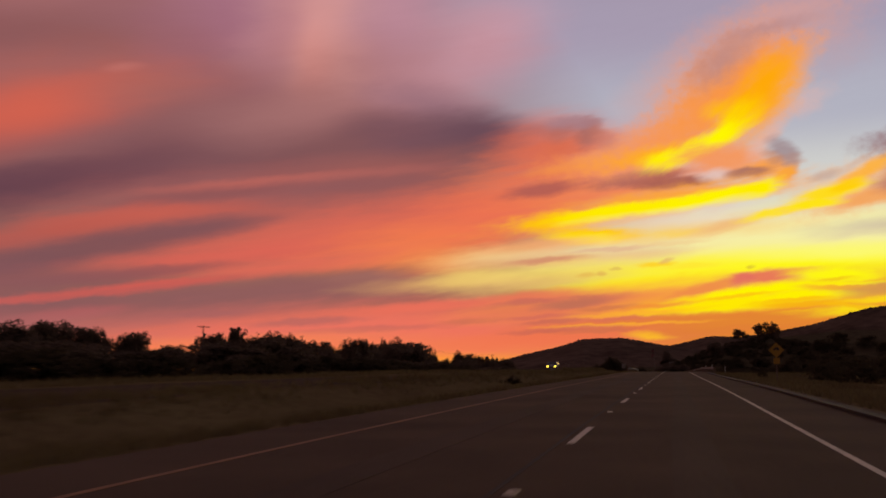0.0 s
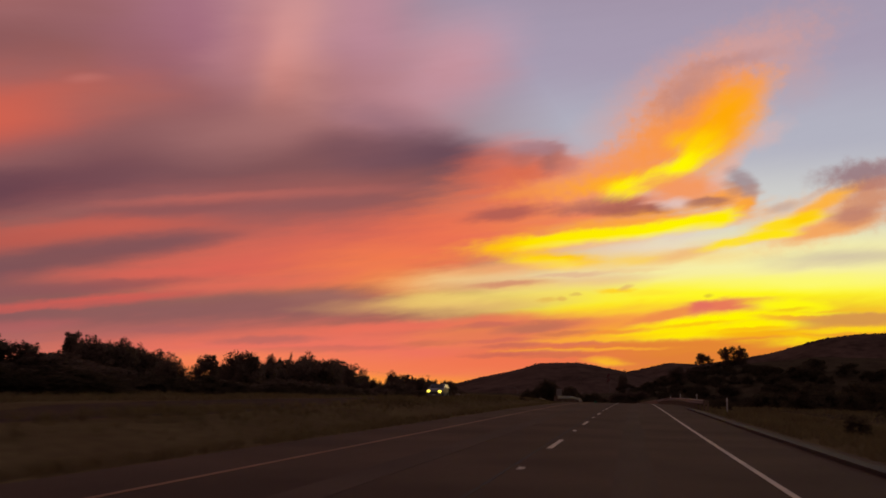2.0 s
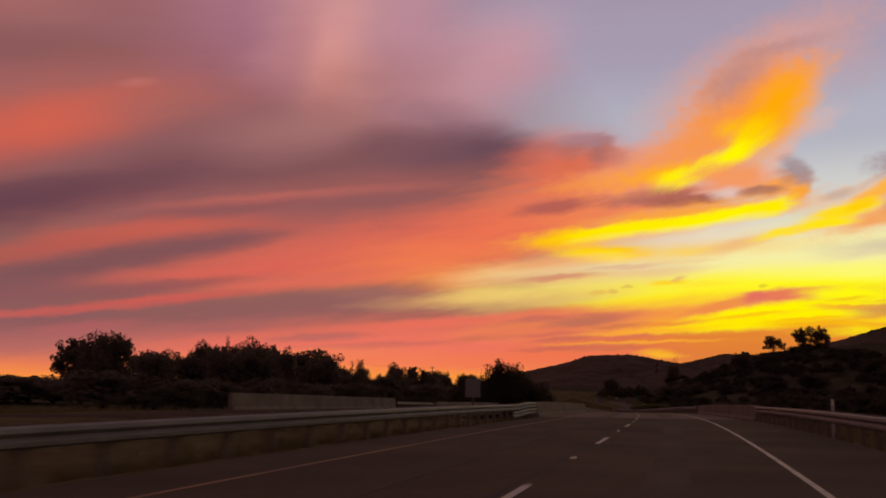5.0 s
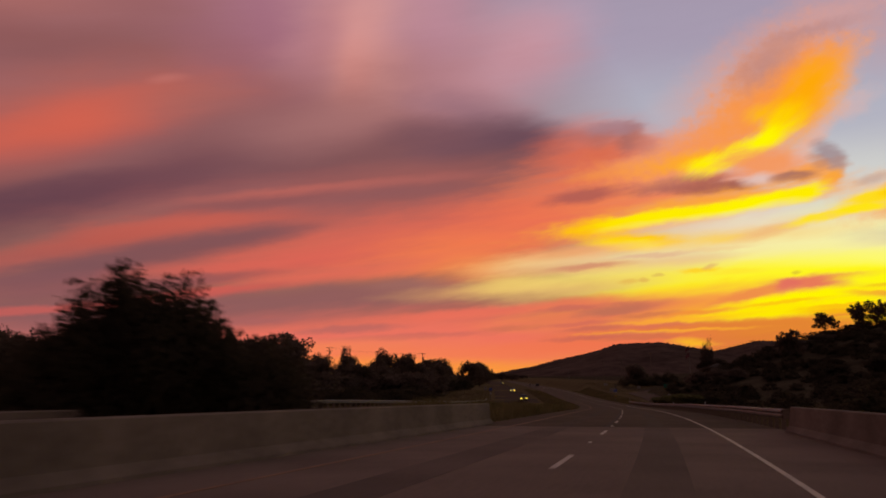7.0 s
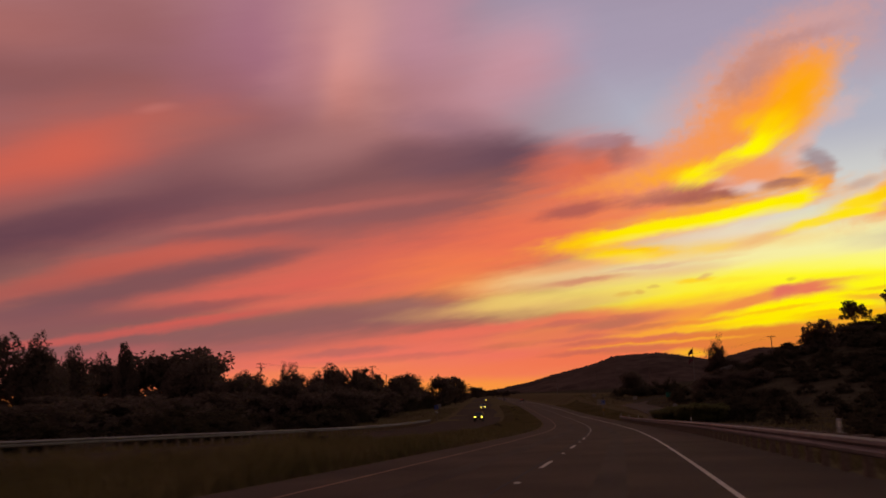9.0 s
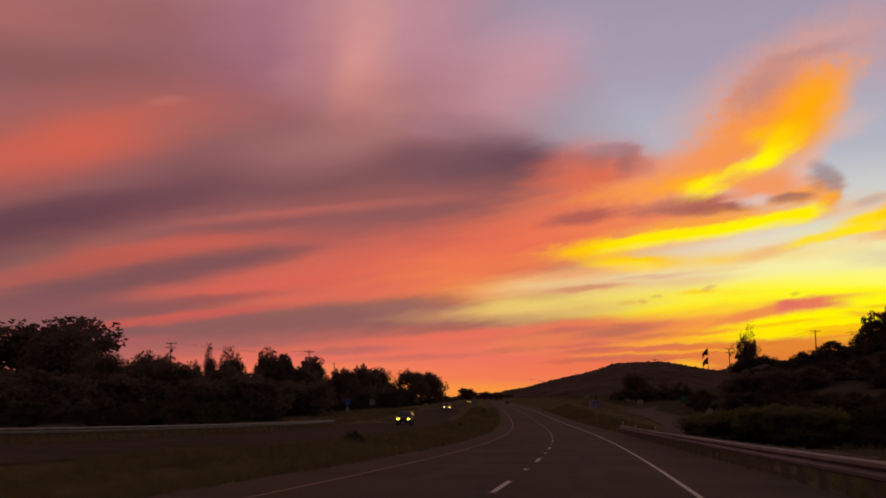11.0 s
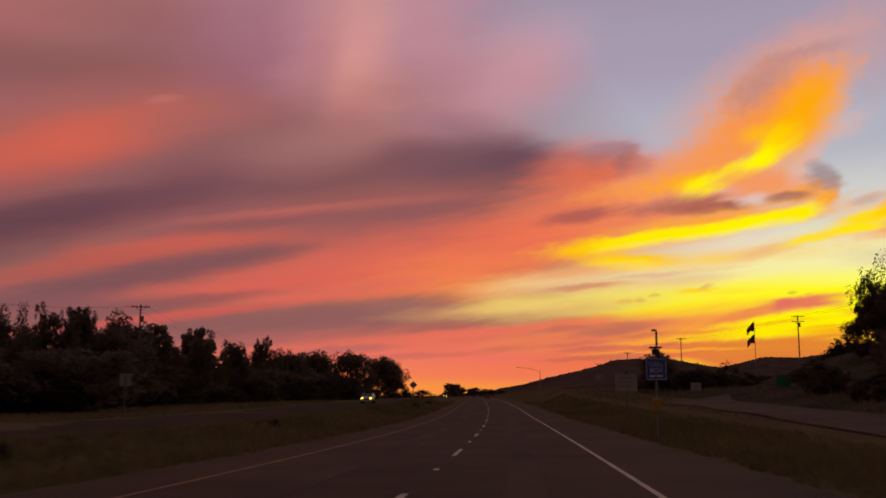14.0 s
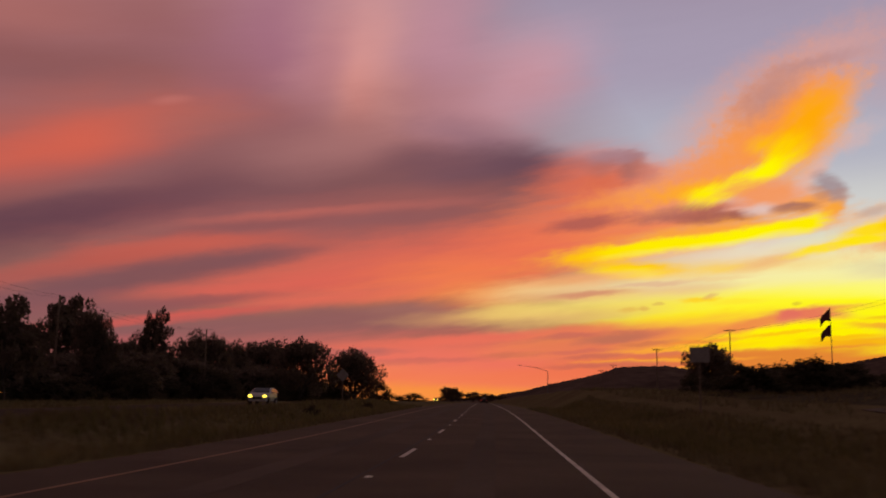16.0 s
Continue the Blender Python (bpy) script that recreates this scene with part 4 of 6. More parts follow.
OAKS = [make_tree("oak_tree", 10 + i, "broad dark oak silhouetted against the sunset", 0.46, 0.10, 190, 0.0160, 0, 0.035, leaves=58, lobes=9) for i in range(4)]
WOODS = [make_tree("oak_tree", 20 + i, "dark rounded oak in the belt of trees", 0.46, 0.10, 120, 0.0215, 0, 0.035, leaves=38, lobes=8) for i in range(4)]
GUMS = [make_tree("eucalyptus_tree", 30 + i, "tall open eucalyptus with sky showing through", 0.42, 0.24, 125, 0.0135, 1, 0.022, tall=True, leaves=84, lobes=6) for i in range(4)]
SPIRES = [make_tree("cypress_tree", 50 + i, "narrow dark upright tree", 0.28, 0.08, 110, 0.017, 0, 0.03, tall=True, leaves=44) for i in range(2)]
BUSHES = [make_bush("bush", 70 + i, "dark rounded roadside shrub", leaf=0.024, leaves=60) for i in range(3)]
WILLOWS = [make_bush("willow", 90 + i, "rounded green-brown willow clump behind the guardrail", WILLOW, clumps=120, leaf=0.015, leaves=90, core=0.07, dome=True) for i in range(2)]
COPSES = [make_bush("bush", 80 + i, "tall dense creekside shrub rising behind the parapet", clumps=230, leaf=0.012, leaves=170, core=0.08, dome=True) for i in range(2)]
WISPS = [make_tree("eucalyptus_tree", 60 + i, "thin open-topped tree with few leaves", 0.40, 0.30, 46, 0.0120, 1, 0.016, tall=True, leaves=40) for i in range(2)]
used = set()
grow = random.Random(5)


def plant(pool, x, y, height, width, sink=0.0):
    """Stands a tree or bush of that height and breadth at a place in the plan."""
    src = pool[grow.randrange(len(pool))]
    m = Matrix.Translation((x, y, ground_z(x, y) - 0.05 - sink)) @ Matrix.Rotation(grow.uniform(0, 6.28), 4, "Z") @ Matrix.Diagonal((width, width, height, 1))
    if src.name not in used:
        used.add(src.name)
        src.matrix_basis = m
        return src
    ob = src.copy()
    scene.collection.objects.link(ob)
    ob.matrix_basis = m
    for c in src.children:
        k = c.copy()
        scene.collection.objects.link(k)
        k.parent = ob
    return ob


def grove(name, label, stands):
    """A whole slope of scrub as one mesh: (pool, x, y, height, width) for every stand."""
    cloud_of, total = [], 0
    for pool, x, y, h, w in stands:
        src = [c for c in pool[grow.randrange(len(pool))].children if c.name.split(".")[0] in ("crown", "foliage")][0].data
        a = np.empty(len(src.vertices) * 3, dtype=np.float32)
        src.vertices.foreach_get("co", a)
        a = a.reshape(-1, 3, 3)[::3]
        a = ((a - a.mean(1, keepdims=True)) * 1.6 + a.mean(1, keepdims=True)).reshape(-1, 3)
        t = grow.uniform(0, 6.28)
        c, s = math.cos(t), math.sin(t)
        cloud_of.append(np.stack([(a[:, 0] * c - a[:, 1] * s) * w + x, (a[:, 0] * s + a[:, 1] * c) * w + y, a[:, 2] * h + ground_z(x, y) - 0.05], 1))
        total += len(a)
    co = np.concatenate(cloud_of).astype(np.float32)
    me = bpy.data.meshes.new(name)
    me.vertices.add(total)
    me.vertices.foreach_set("co", co.ravel())
    me.loops.add(total)
    me.loops.foreach_set("vertex_index", np.arange(total, dtype=np.int32))
    me.polygons.add(total // 3)
    me.polygons.foreach_set("loop_start", np.arange(0, total, 3, dtype=np.int32))
    me.materials.append(SCRUB)
    me.update(calc_edges=True)
    return tagged(new(name, me), label, "scrub", "", "stuff")


plant(OAKS, -110.9, 148.9, 9.2 - ground_z(-110.9, 148.9), 13.6)
plant(OAKS, -110.8, 159.2, 9.9 - ground_z(-110.8, 159.2), 10.0)
plant(OAKS, -108.9, 170.1, 9.3 - ground_z(-108.9, 170.1), 10.5)
plant(OAKS, -106.8, 181.0, 8.6 - ground_z(-106.8, 181.0), 8.6)
plant(OAKS, -100.8, 253.2, 10.1 - ground_z(-100.8, 253.2), 13.0)
plant(OAKS, -76.1, 178.1, 7.2 - ground_z(-76.1, 178.1), 11.0)
plant(OAKS, -113.9, 210.6, 6.7 - ground_z(-113.9, 210.6), 8.5)
plant(GUMS, -132.5, 286.0, 14.2 - ground_z(-132.5, 286.0), 11.4)
plant(OAKS, -107.1, 401.9, 11.3 - ground_z(-107.1, 401.9), 22.9)
plant(GUMS, -135.4, 441.6, 12.3 - ground_z(-135.4, 441.6), 12.7)
plant(OAKS, -111.2, 344.7, 12.0 - ground_z(-111.2, 344.7), 11.5)
plant(OAKS, -112.6, 366.2, 8.8 - ground_z(-112.6, 366.2), 12.9)
plant(COPSES, -12.3, 255.9, 3.95 - ground_z(-12.3, 255.9), 4.9)
plant(COPSES, -14.1, 254.2, 2.2 - ground_z(-14.1, 254.2), 3.9)
plant(COPSES, -10.0, 257.0, 2.3 - ground_z(-10.0, 257.0), 4.4)
plant(OAKS, -124.7, 430.6, 12.5 - ground_z(-124.7, 430.6), 14.0)
plant(OAKS, -125.5, 462.0, 9.9 - ground_z(-125.5, 462.0), 8.1)
plant(GUMS, -153.7, 529.6, 17.2 - ground_z(-153.7, 529.6), 7.2)
plant(OAKS, -153.2, 548.4, 15.8 - ground_z(-153.2, 548.4), 37.2)
plant(OAKS, -143.6, 582.3, 9.0 - ground_z(-143.6, 582.3), 12.6)
plant(SPIRES, -155.8, 644.8, 13.8 - ground_z(-155.8, 644.8), 8.9)
plant(OAKS, -130.5, 624.3, 12.0 - ground_z(-130.5, 624.3), 13.9)
plant(GUMS, -129.3, 647.9, 11.2 - ground_z(-129.3, 647.9), 12.3)
plant(OAKS, -116.4, 537.2, 5.6 - ground_z(-116.4, 537.2), 5.5)
plant(OAKS, -118.4, 547.6, 4.2 - ground_z(-118.4, 547.6), 6.9)
plant(OAKS, -118.2, 557.6, 6.0 - ground_z(-118.2, 557.6), 5.2)
plant(OAKS, -114.8, 568.9, 7.9 - ground_z(-114.8, 568.9), 8.9)
plant(GUMS, -107.1, 570.8, 8.7 - ground_z(-107.1, 570.8), 5.5)
plant(GUMS, -102.8, 572.0, 8.5 - ground_z(-102.8, 572.0), 6.1)
plant(GUMS, -104.3, 591.9, 7.4 - ground_z(-104.3, 591.9), 11.0)
plant(GUMS, -99.7, 600.3, 5.6 - ground_z(-99.7, 600.3), 7.6)
plant(GUMS, -110.5, 644.5, 8.6 - ground_z(-110.5, 644.5), 6.2)
plant(OAKS, -142.9, 750.2, 10.5 - ground_z(-142.9, 750.2), 17.8)
plant(OAKS, -113.8, 705.8, 8.3 - ground_z(-113.8, 705.8), 13.4)
plant(OAKS, -119.5, 752.8, 8.6 - ground_z(-119.5, 752.8), 14.3)
plant(OAKS, -105.5, 623.0, 6.4 - ground_z(-105.5, 623.0), 6.2)
plant(OAKS, -101.1, 574.7, 5.8 - ground_z(-101.1, 574.7), 6.6)
plant(GUMS, -102.0, 568.8, 8.0 - ground_z(-102.0, 568.8), 5.0)
plant(OAKS, -117.8, 674.7, 6.9 - ground_z(-117.8, 674.7), 8.1)
plant(OAKS, -119.8, 670.9, 7.1 - ground_z(-119.8, 670.9), 8.4)
plant(OAKS, -126.5, 699.8, 7.1 - ground_z(-126.5, 699.8), 8.6)
plant(BUSHES, -140.8, 833.1, 3.1 - ground_z(-140.8, 833.1), 10.2)
plant(BUSHES, -197.5, 1052.0, 0.5 - ground_z(-197.5, 1052.0), 22.2)
plant(OAKS, -31.1, 704.1, 6.9 - ground_z(-31.1, 704.1), 11.0)
plant(BUSHES, -20.6, 677.2, 2.7 - ground_z(-20.6, 677.2), 8.3)
plant(BUSHES, -15.5, 678.5, 3.5 - ground_z(-15.5, 678.5), 9.2)
plant(BUSHES, -25.4, 697.0, 2.3 - ground_z(-25.4, 697.0), 6.3)
plant(WISPS, 1.8, 593.8, 15.0 - ground_z(1.8, 593.8), 6.7)
plant(OAKS, 6.2, 592.7, 7.7 - ground_z(6.2, 592.7), 6.4)
plant(GUMS, 47.8, 646.5, 26.6 - ground_z(47.8, 646.5), 9.5)
plant(OAKS, 45.0, 627.2, 17.2 - ground_z(45.0, 627.2), 16.9)
plant(OAKS, 49.6, 622.5, 16.0 - ground_z(49.6, 622.5), 12.9)
plant(GUMS, 29.4, 582.3, 16.7 - ground_z(29.4, 582.3), 10.5)
plant(OAKS, 32.3, 624.3, 12.0 - ground_z(32.3, 624.3), 10.5)
plant(GUMS, 60.5, 635.6, 30.1 - ground_z(60.5, 635.6), 12.0)
plant(GUMS, 67.8, 636.4, 30.4 - ground_z(67.8, 636.4), 8.6)
plant(OAKS, 67.2, 669.8, 22.0 - ground_z(67.2, 669.8), 20.7)
plant(OAKS, 60.3, 634.0, 22.5 - ground_z(60.3, 634.0), 9.0)
plant(OAKS, 67.6, 634.5, 23.0 - ground_z(67.6, 634.5), 7.5)
plant(OAKS, 47.6, 644.5, 19.5 - ground_z(47.6, 644.5), 8.0)
plant(OAKS, -237.6, 1299.2, 7.8 - ground_z(-237.6, 1299.2), 19.7)
plant(OAKS, -104.0, 212.6, 9.4 - ground_z(-104.0, 212.6), 9.9)
plant(OAKS, -104.1, 248.5, 10.7 - ground_z(-104.1, 248.5), 13.0)
plant(OAKS, -98.7, 260.3, 8.9 - ground_z(-98.7, 260.3), 10.2)
plant(OAKS, -88.0, 249.5, 7.5 - ground_z(-88.0, 249.5), 9.7)
plant(GUMS, -129.5, 361.1, 11.5 - ground_z(-129.5, 361.1), 13.7)
plant(OAKS, -117.7, 351.4, 9.4 - ground_z(-117.7, 351.4), 8.7)
plant(OAKS, -117.1, 286.3, 12.1 - ground_z(-117.1, 286.3), 10.2)
plant(OAKS, -120.9, 308.1, 8.3 - ground_z(-120.9, 308.1), 8.9)
plant(OAKS, -102.2, 578.1, 4.4 - ground_z(-102.2, 578.1), 13.0)
plant(OAKS, -108.0, 535.7, 5.4 - ground_z(-108.0, 535.7), 11.9)
plant(OAKS, -119.0, 395.5, 9.1 - ground_z(-119.0, 395.5), 13.5)
plant(OAKS, 2.5, 593.8, 7.6 - ground_z(2.5, 593.8), 10.2)
plant(OAKS, -0.2, 553.0, 3.0 - ground_z(-0.2, 553.0), 9.1)
plant(OAKS, 5.2, 549.2, 3.6 - ground_z(5.2, 549.2), 9.6)
plant(OAKS, 10.2, 545.2, 3.8 - ground_z(10.2, 545.2), 9.2)
plant(OAKS, -0.5, 549.0, 2.6 - ground_z(-0.5, 549.0), 8.0)
plant(OAKS, -164.2, 536.8, 14.0 - ground_z(-164.2, 536.8), 19.0)
plant(OAKS, -141.3, 572.5, 9.0 - ground_z(-141.3, 572.5), 12.9)
plant(OAKS, -136.1, 482.6, 12.6 - ground_z(-136.1, 482.6), 11.3)
plant(OAKS, -134.5, 533.7, 12.8 - ground_z(-134.5, 533.7), 19.1)
plant(OAKS, 41.7, 620.9, 15.0 - ground_z(41.7, 620.9), 24.0)
plant(OAKS, 50.6, 614.8, 15.1 - ground_z(50.6, 614.8), 19.8)
plant(SPIRES, -127.1, 432.7, 14.9 - ground_z(-127.1, 432.7), 2.9)
plant(OAKS, -119.3, 436.0, 14.7 - ground_z(-119.3, 436.0), 15.2)
plant(GUMS, -134.2, 435.4, 13.9 - ground_z(-134.2, 435.4), 9.7)
plant(OAKS, -135.2, 430.6, 13.5 - ground_z(-135.2, 430.6), 9.5)
plant(SPIRES, -144.4, 611.5, 12.9 - ground_z(-144.4, 611.5), 4.3)
plant(COPSES, -15.8, 257.7, 2.1 - ground_z(-15.8, 257.7), 4.2)
plant(OAKS, -118.7, 524.5, 6.4 - ground_z(-118.7, 524.5), 11.5)
plant(OAKS, -117.1, 535.8, 4.6 - ground_z(-117.1, 535.8), 8.9)
plant(OAKS, -107.6, 549.0, 4.8 - ground_z(-107.6, 549.0), 10.5)
plant(OAKS, -105.4, 563.1, 4.5 - ground_z(-105.4, 563.1), 5.4)
plant(OAKS, -118.9, 649.8, 4.7 - ground_z(-118.9, 649.8), 7.4)
plant(OAKS, -128.4, 393.4, 9.9 - ground_z(-128.4, 393.4), 14.5)
plant(OAKS, -122.8, 405.7, 8.6 - ground_z(-122.8, 405.7), 10.6)
plant(GUMS, 2.0, 594.1, 12.1 - ground_z(2.0, 594.1), 5.4)
plant(OAKS, -110.9, 439.0, 12.0 - ground_z(-110.9, 439.0), 9.6)
for x, y, top, broad in ((-254.9, 1389.6, 3.4, 15), (-241.7, 1392.9, 5.2, 17), (-229.5, 1395.7, 3.9, 15), (-218.4, 1398.2, 2.7, 14), (-266.0, 1386.0, 2.2, 16)):
    plant(WOODS, x, y, top - ground_z(x, y), broad)
# thickets along the foot of the tree belt
thicket = random.Random(21)
for s in range(40, 800, 7):
    p = on_road(s + thicket.uniform(-4, 4), -thicket.uniform(44, 58))
    plant(BUSHES, p.x, p.y, thicket.uniform(2.6, 4.6) * (0.55 + 0.45 * smooth(260, 330, s)), thicket.uniform(8, 12))
for s in range(120, 640, 6):
    p = on_road(s + thicket.uniform(-6, 6), -thicket.uniform(72, 112))
    plant(WOODS, p.x, p.y, thicket.uniform(5.8, 8.2) * (0.65 + 0.35 * smooth(330, 420, s)), thicket.uniform(14, 20))
for s in range(530, 800, 6):
    p = on_road(s + thicket.uniform(-6, 6), -thicket.uniform(46, 60))
    plant(WOODS, p.x, p.y, thicket.uniform(5.6, 8.2), thicket.uniform(11, 16))
for s in range(640, 860, 6):
    p = on_road(s + thicket.uniform(-3, 3), -thicket.uniform(38, 50))
    plant(BUSHES, p.x, p.y, thicket.uniform(3.4, 5.2), thicket.uniform(7, 10))
# the scrub of the hillside
slope, knoll_side, upland = [], [], []
for s in range(70, 440, 4):
    l = thicket.uniform(15, 75)
    p = on_road(s, l)
    h = min(1.6 + l * 0.085, 6.5) * thicket.uniform(0.55, 1.0)
    slope.append((BUSHES if h < 4.0 else WOODS, p.x, p.y, h, h * thicket.uniform(1.6, 2.3)))
for s in range(150, 540, 3):
    l = thicket.uniform(40, 150)
    p = on_road(s, l)
    h = min(2.0 + l * 0.055, 8.0) * thicket.uniform(0.55, 1.0)
    slope.append((WOODS, p.x, p.y, h, h * thicket.uniform(1.5, 2.2)))
for s in range(440, 760, 7):
    l = thicket.uniform(54, 110)
    p = on_road(s, l)
    h = thicket.uniform(2.0, 4.0)
    upland.append((BUSHES, p.x, p.y, h, h * thicket.uniform(1.5, 2.2)))
for s in np.arange(470, 660, 1.3):
    l = thicket.uniform(28, 125)
    p = on_road(s, l)
    h = thicket.uniform(1.8, 3.6)
    knoll_side.append((WOODS if h > 2.9 else BUSHES, p.x, p.y, h, h * thicket.uniform(1.6, 2.6)))
grove("hillside_scrub", "dark oak scrub covering the slope beside the highway", slope)
grove("hillside_scrub", "dark low brush over the knoll beside the highway", knoll_side)
grove("hillside_scrub", "scattered dark shrubs on the open slope", upland)
# the willow clump behind the guardrail and the brush beyond it
for s, l, h, w in ((430, 12.9, 2.5, 6.5), (436, 11.9, 2.2, 5.5), (425, 14.7, 2.6, 6.5), (441, 13.2, 1.9, 5), (434, 17.5, 3.0, 7), (439, 21, 3.6, 8), (428, 20, 3.2, 7), (447, 18.5, 2.0, 6), (456, 21.5, 2.0, 6), (466, 23.5, 1.9, 7), (474, 27, 2.2, 7), (484, 31, 2.4, 8)):
    p = on_road(s, l)
    plant(WILLOWS if l < 17 else BUSHES, p.x, p.y, h, w)


# ---------------------------------------------------------------- road markings
def dash_mesh():
    bm = bmesh.new()
    box(bm, (0.11, 3.66, 0.006), (0, 1.83, 0.003))
    return mesh_of(bm, "lane_dash", WHITE_PAINT)


def stud_mesh():
    bm = bmesh.new()
    lo = [bm.verts.new(v) for v in ((-0.06, -0.06, 0), (0.06, -0.06, 0), (0.06, 0.06, 0), (-0.06, 0.06, 0))]
    hi = [bm.verts.new(v) for v in ((-0.045, -0.02, 0.02), (0.045, -0.02, 0.02), (0.045, 0.02, 0.02), (-0.045, 0.02, 0.02))]
    bm.faces.new(hi)
    for i in range(4):
        bm.faces.new((lo[i], lo[(i + 1) % 4], hi[(i + 1) % 4], hi[i]))
    return mesh_of(bm, "road_stud", MARKER)


DASH, STUD = dash_mesh(), stud_mesh()
s = 14.52 - 14.63 * 4
while s < 820:
    for name, me, ds in (("lane_dash", DASH, 0.0), ("road_stud", STUD, 9.15)):
        p, q = on_road(s + ds, 0, 0.004), on_road(s + ds + 3.66, 0, 0.004)
        ob = new(name, me)
        ob.parent = road
        tilt = math.degrees(math.atan2(q.z - p.z, 3.66))
        ob.matrix_basis = pose(*p, tilt, 0, heading(s + ds + 1.8))
    s += 14.63


# ---------------------------------------------------------------- barriers and rails
def barrier(l0, l1, s0, s1, side, lift=None, top=0.92):
    """A cast concrete bridge parapet on a sloped foot, side +1 when traffic is on its left."""
    root = thing("parapet", on_road(s0, l0), 0, "weathered concrete bridge parapet beside the carriageway", "barrier", "bridge parapets")
    inv = root.matrix_world.inverted()
    n = int((s1 - s0) / 2) + 1
    for name, prof in (("wall", [(0.30, 0.22), (0.30, top - 0.03), (0.27, top), (0.09, top), (0.06, top - 0.03), (0.02, 0.22)]), ("foot", [(0.32, -0.3), (0.32, 0.22), (0.0, 0.22), (-0.12, 0.06), (-0.14, -0.3)])):
        k = len(prof)
        verts, faces = [], []
        for s in np.linspace(s0, s1, n):
            l = l0 + (l1 - l0) * (s - s0) / (s1 - s0)
            for o, z in prof:
                verts.append(inv @ on_road(s, l + o * side, z + (lift(s) if lift else 0)))
        for i in range(n - 1):
            for j in range(k):
                faces.append((i * k + j, i * k + (j + 1) % k, (i + 1) * k + (j + 1) % k, (i + 1) * k + j))
        faces += [tuple(range(k)), tuple(range((n - 1) * k, n * k))]
        me = bpy.data.meshes.new(name)
        me.from_pydata(verts, [], faces)
        me.materials.append(CONCRETE)
        new(name, me).parent = root


barrier(6.15, 6.15, 220, 267.5, 1, None, 0.86)
barrier(-5.95, -5.2, 225.5, 274, -1, None, 0.88)
barrier(-12.6, -12.6, 226, 272, 1, far_side, 0.70)
barrier(-26.0, -26.0, 226, 272, -1, far_side, 1.1)

WAVE = [(0.0, -0.155), (0.07, -0.12), (0.08, -0.06), (0.01, 0.0), (0.08, 0.06), (0.07, 0.12), (0.0, 0.155)]


def post_mesh():
    bm = bmesh.new()
    box(bm, (0.15, 0.2, 1.15), (0, 0, -0.2), 0, 0.012)
    return mesh_of(bm, "post", POST_WOOD)


def block_mesh():
    bm = bmesh.new()
    box(bm, (0.19, 0.14, 0.34), (0, 0, 0), 0, 0.01)
    return mesh_of(bm, "block", POST_WOOD)


POST, BLOCK = post_mesh(), block_mesh()


def guardrail(pts, side, top, lift=None, second=0):
    """A steel beam on timber posts along (s, l) places; side -1 when traffic is on its left. top: heights at its ends."""
    root = thing("guardrail", on_road(*pts[0]), 0, "galvanised steel guardrail on timber posts along the shoulder", "guardrail", "guardrails")
    inv = root.matrix_world.inverted()
    ss = np.arange(pts[0][0], pts[-1][0] + 0.01, 1.905)
    ls = np.interp(ss, [p[0] for p in pts], [p[1] for p in pts])
    tops = np.interp(ss, [p[0] for p in pts], top)
    base = np.array([lift(s) if lift else 0.0 for s in ss])
    for name, drop in (("beam", 0.155),) + ((("lower_beam", 0.50),) if second else ()):
        verts, faces = [], []
        prof = [(o * side, z) for o, z in WAVE] + [((o - 0.012) * side, z) for o, z in WAVE[::-1]]
        k = len(prof)
        run = [q for q in zip(ss, ls, tops, base) if name == "beam" or q[0] >= second]
        for s, l, h, b in run:
            for o, z in prof:
                verts.append(inv @ on_road(s, l + o, b + h - drop + z))
        for i in range(len(run) - 1):
            for j in range(k):
                faces.append((i * k + j, i * k + (j + 1) % k, (i + 1) * k + (j + 1) % k, (i + 1) * k + j))
        me = bpy.data.meshes.new(name)
        me.from_pydata(verts, [], faces)
        me.materials.append(STEEL)
        new(name, me).parent = root
    for s, l, h, b in zip(ss, ls, tops, base):
        for name, me, o, z in (("post", POST, -0.27, h - 0.36), ("block", BLOCK, -0.10, h - 0.155)):
            ob = new(name, me)
            ob.parent = root
            ob.matrix_basis = inv @ pose(*on_road(s, l + o * side, b + z), 0, 0, heading(s))


guardrail([(139.5, 6.75), (146, 6.25), (220, 6.1)], -1, [0.70, 0.72, 0.78])
guardrail([(268.5, 6.1), (300, 6.0), (440, 6.15), (459.5, 6.9)], -1, [0.76, 0.72, 0.72, 0.62])
guardrail([(176, -6.6), (190, -5.9), (216, -5.85), (220, -5.85), (225.5, -5.85)], 1, [0.68, 0.72, 0.74, 0.85, 0.86], second=213)
guardrail([(274, -26.2), (440, -26.0), (486, -26.6)], 1, [0.75, 0.75, 0.65], lift=far_side)


# ---------------------------------------------------------------- posts and signs
def delineator(s, l, high=1.05, group="delineators"):
    root = thing("delineator_post", on_road(s, l, rise(s, l)), heading(s), "slim white flexible marker post in the verge", "marker post", group)
    bm = bmesh.new()
    box(bm, (0.095, 0.03, high), (0, 0, high / 2), 0, 0.01)
    part("blade", bm, WHITE_SHEET, root)
    bm = bmesh.new()
    box(bm, (0.075, 0.012, 0.16), (0, -0.022, high - 0.14), 0, 0.003)
    part("reflector", bm, MARKER, root, "pale reflector strip")


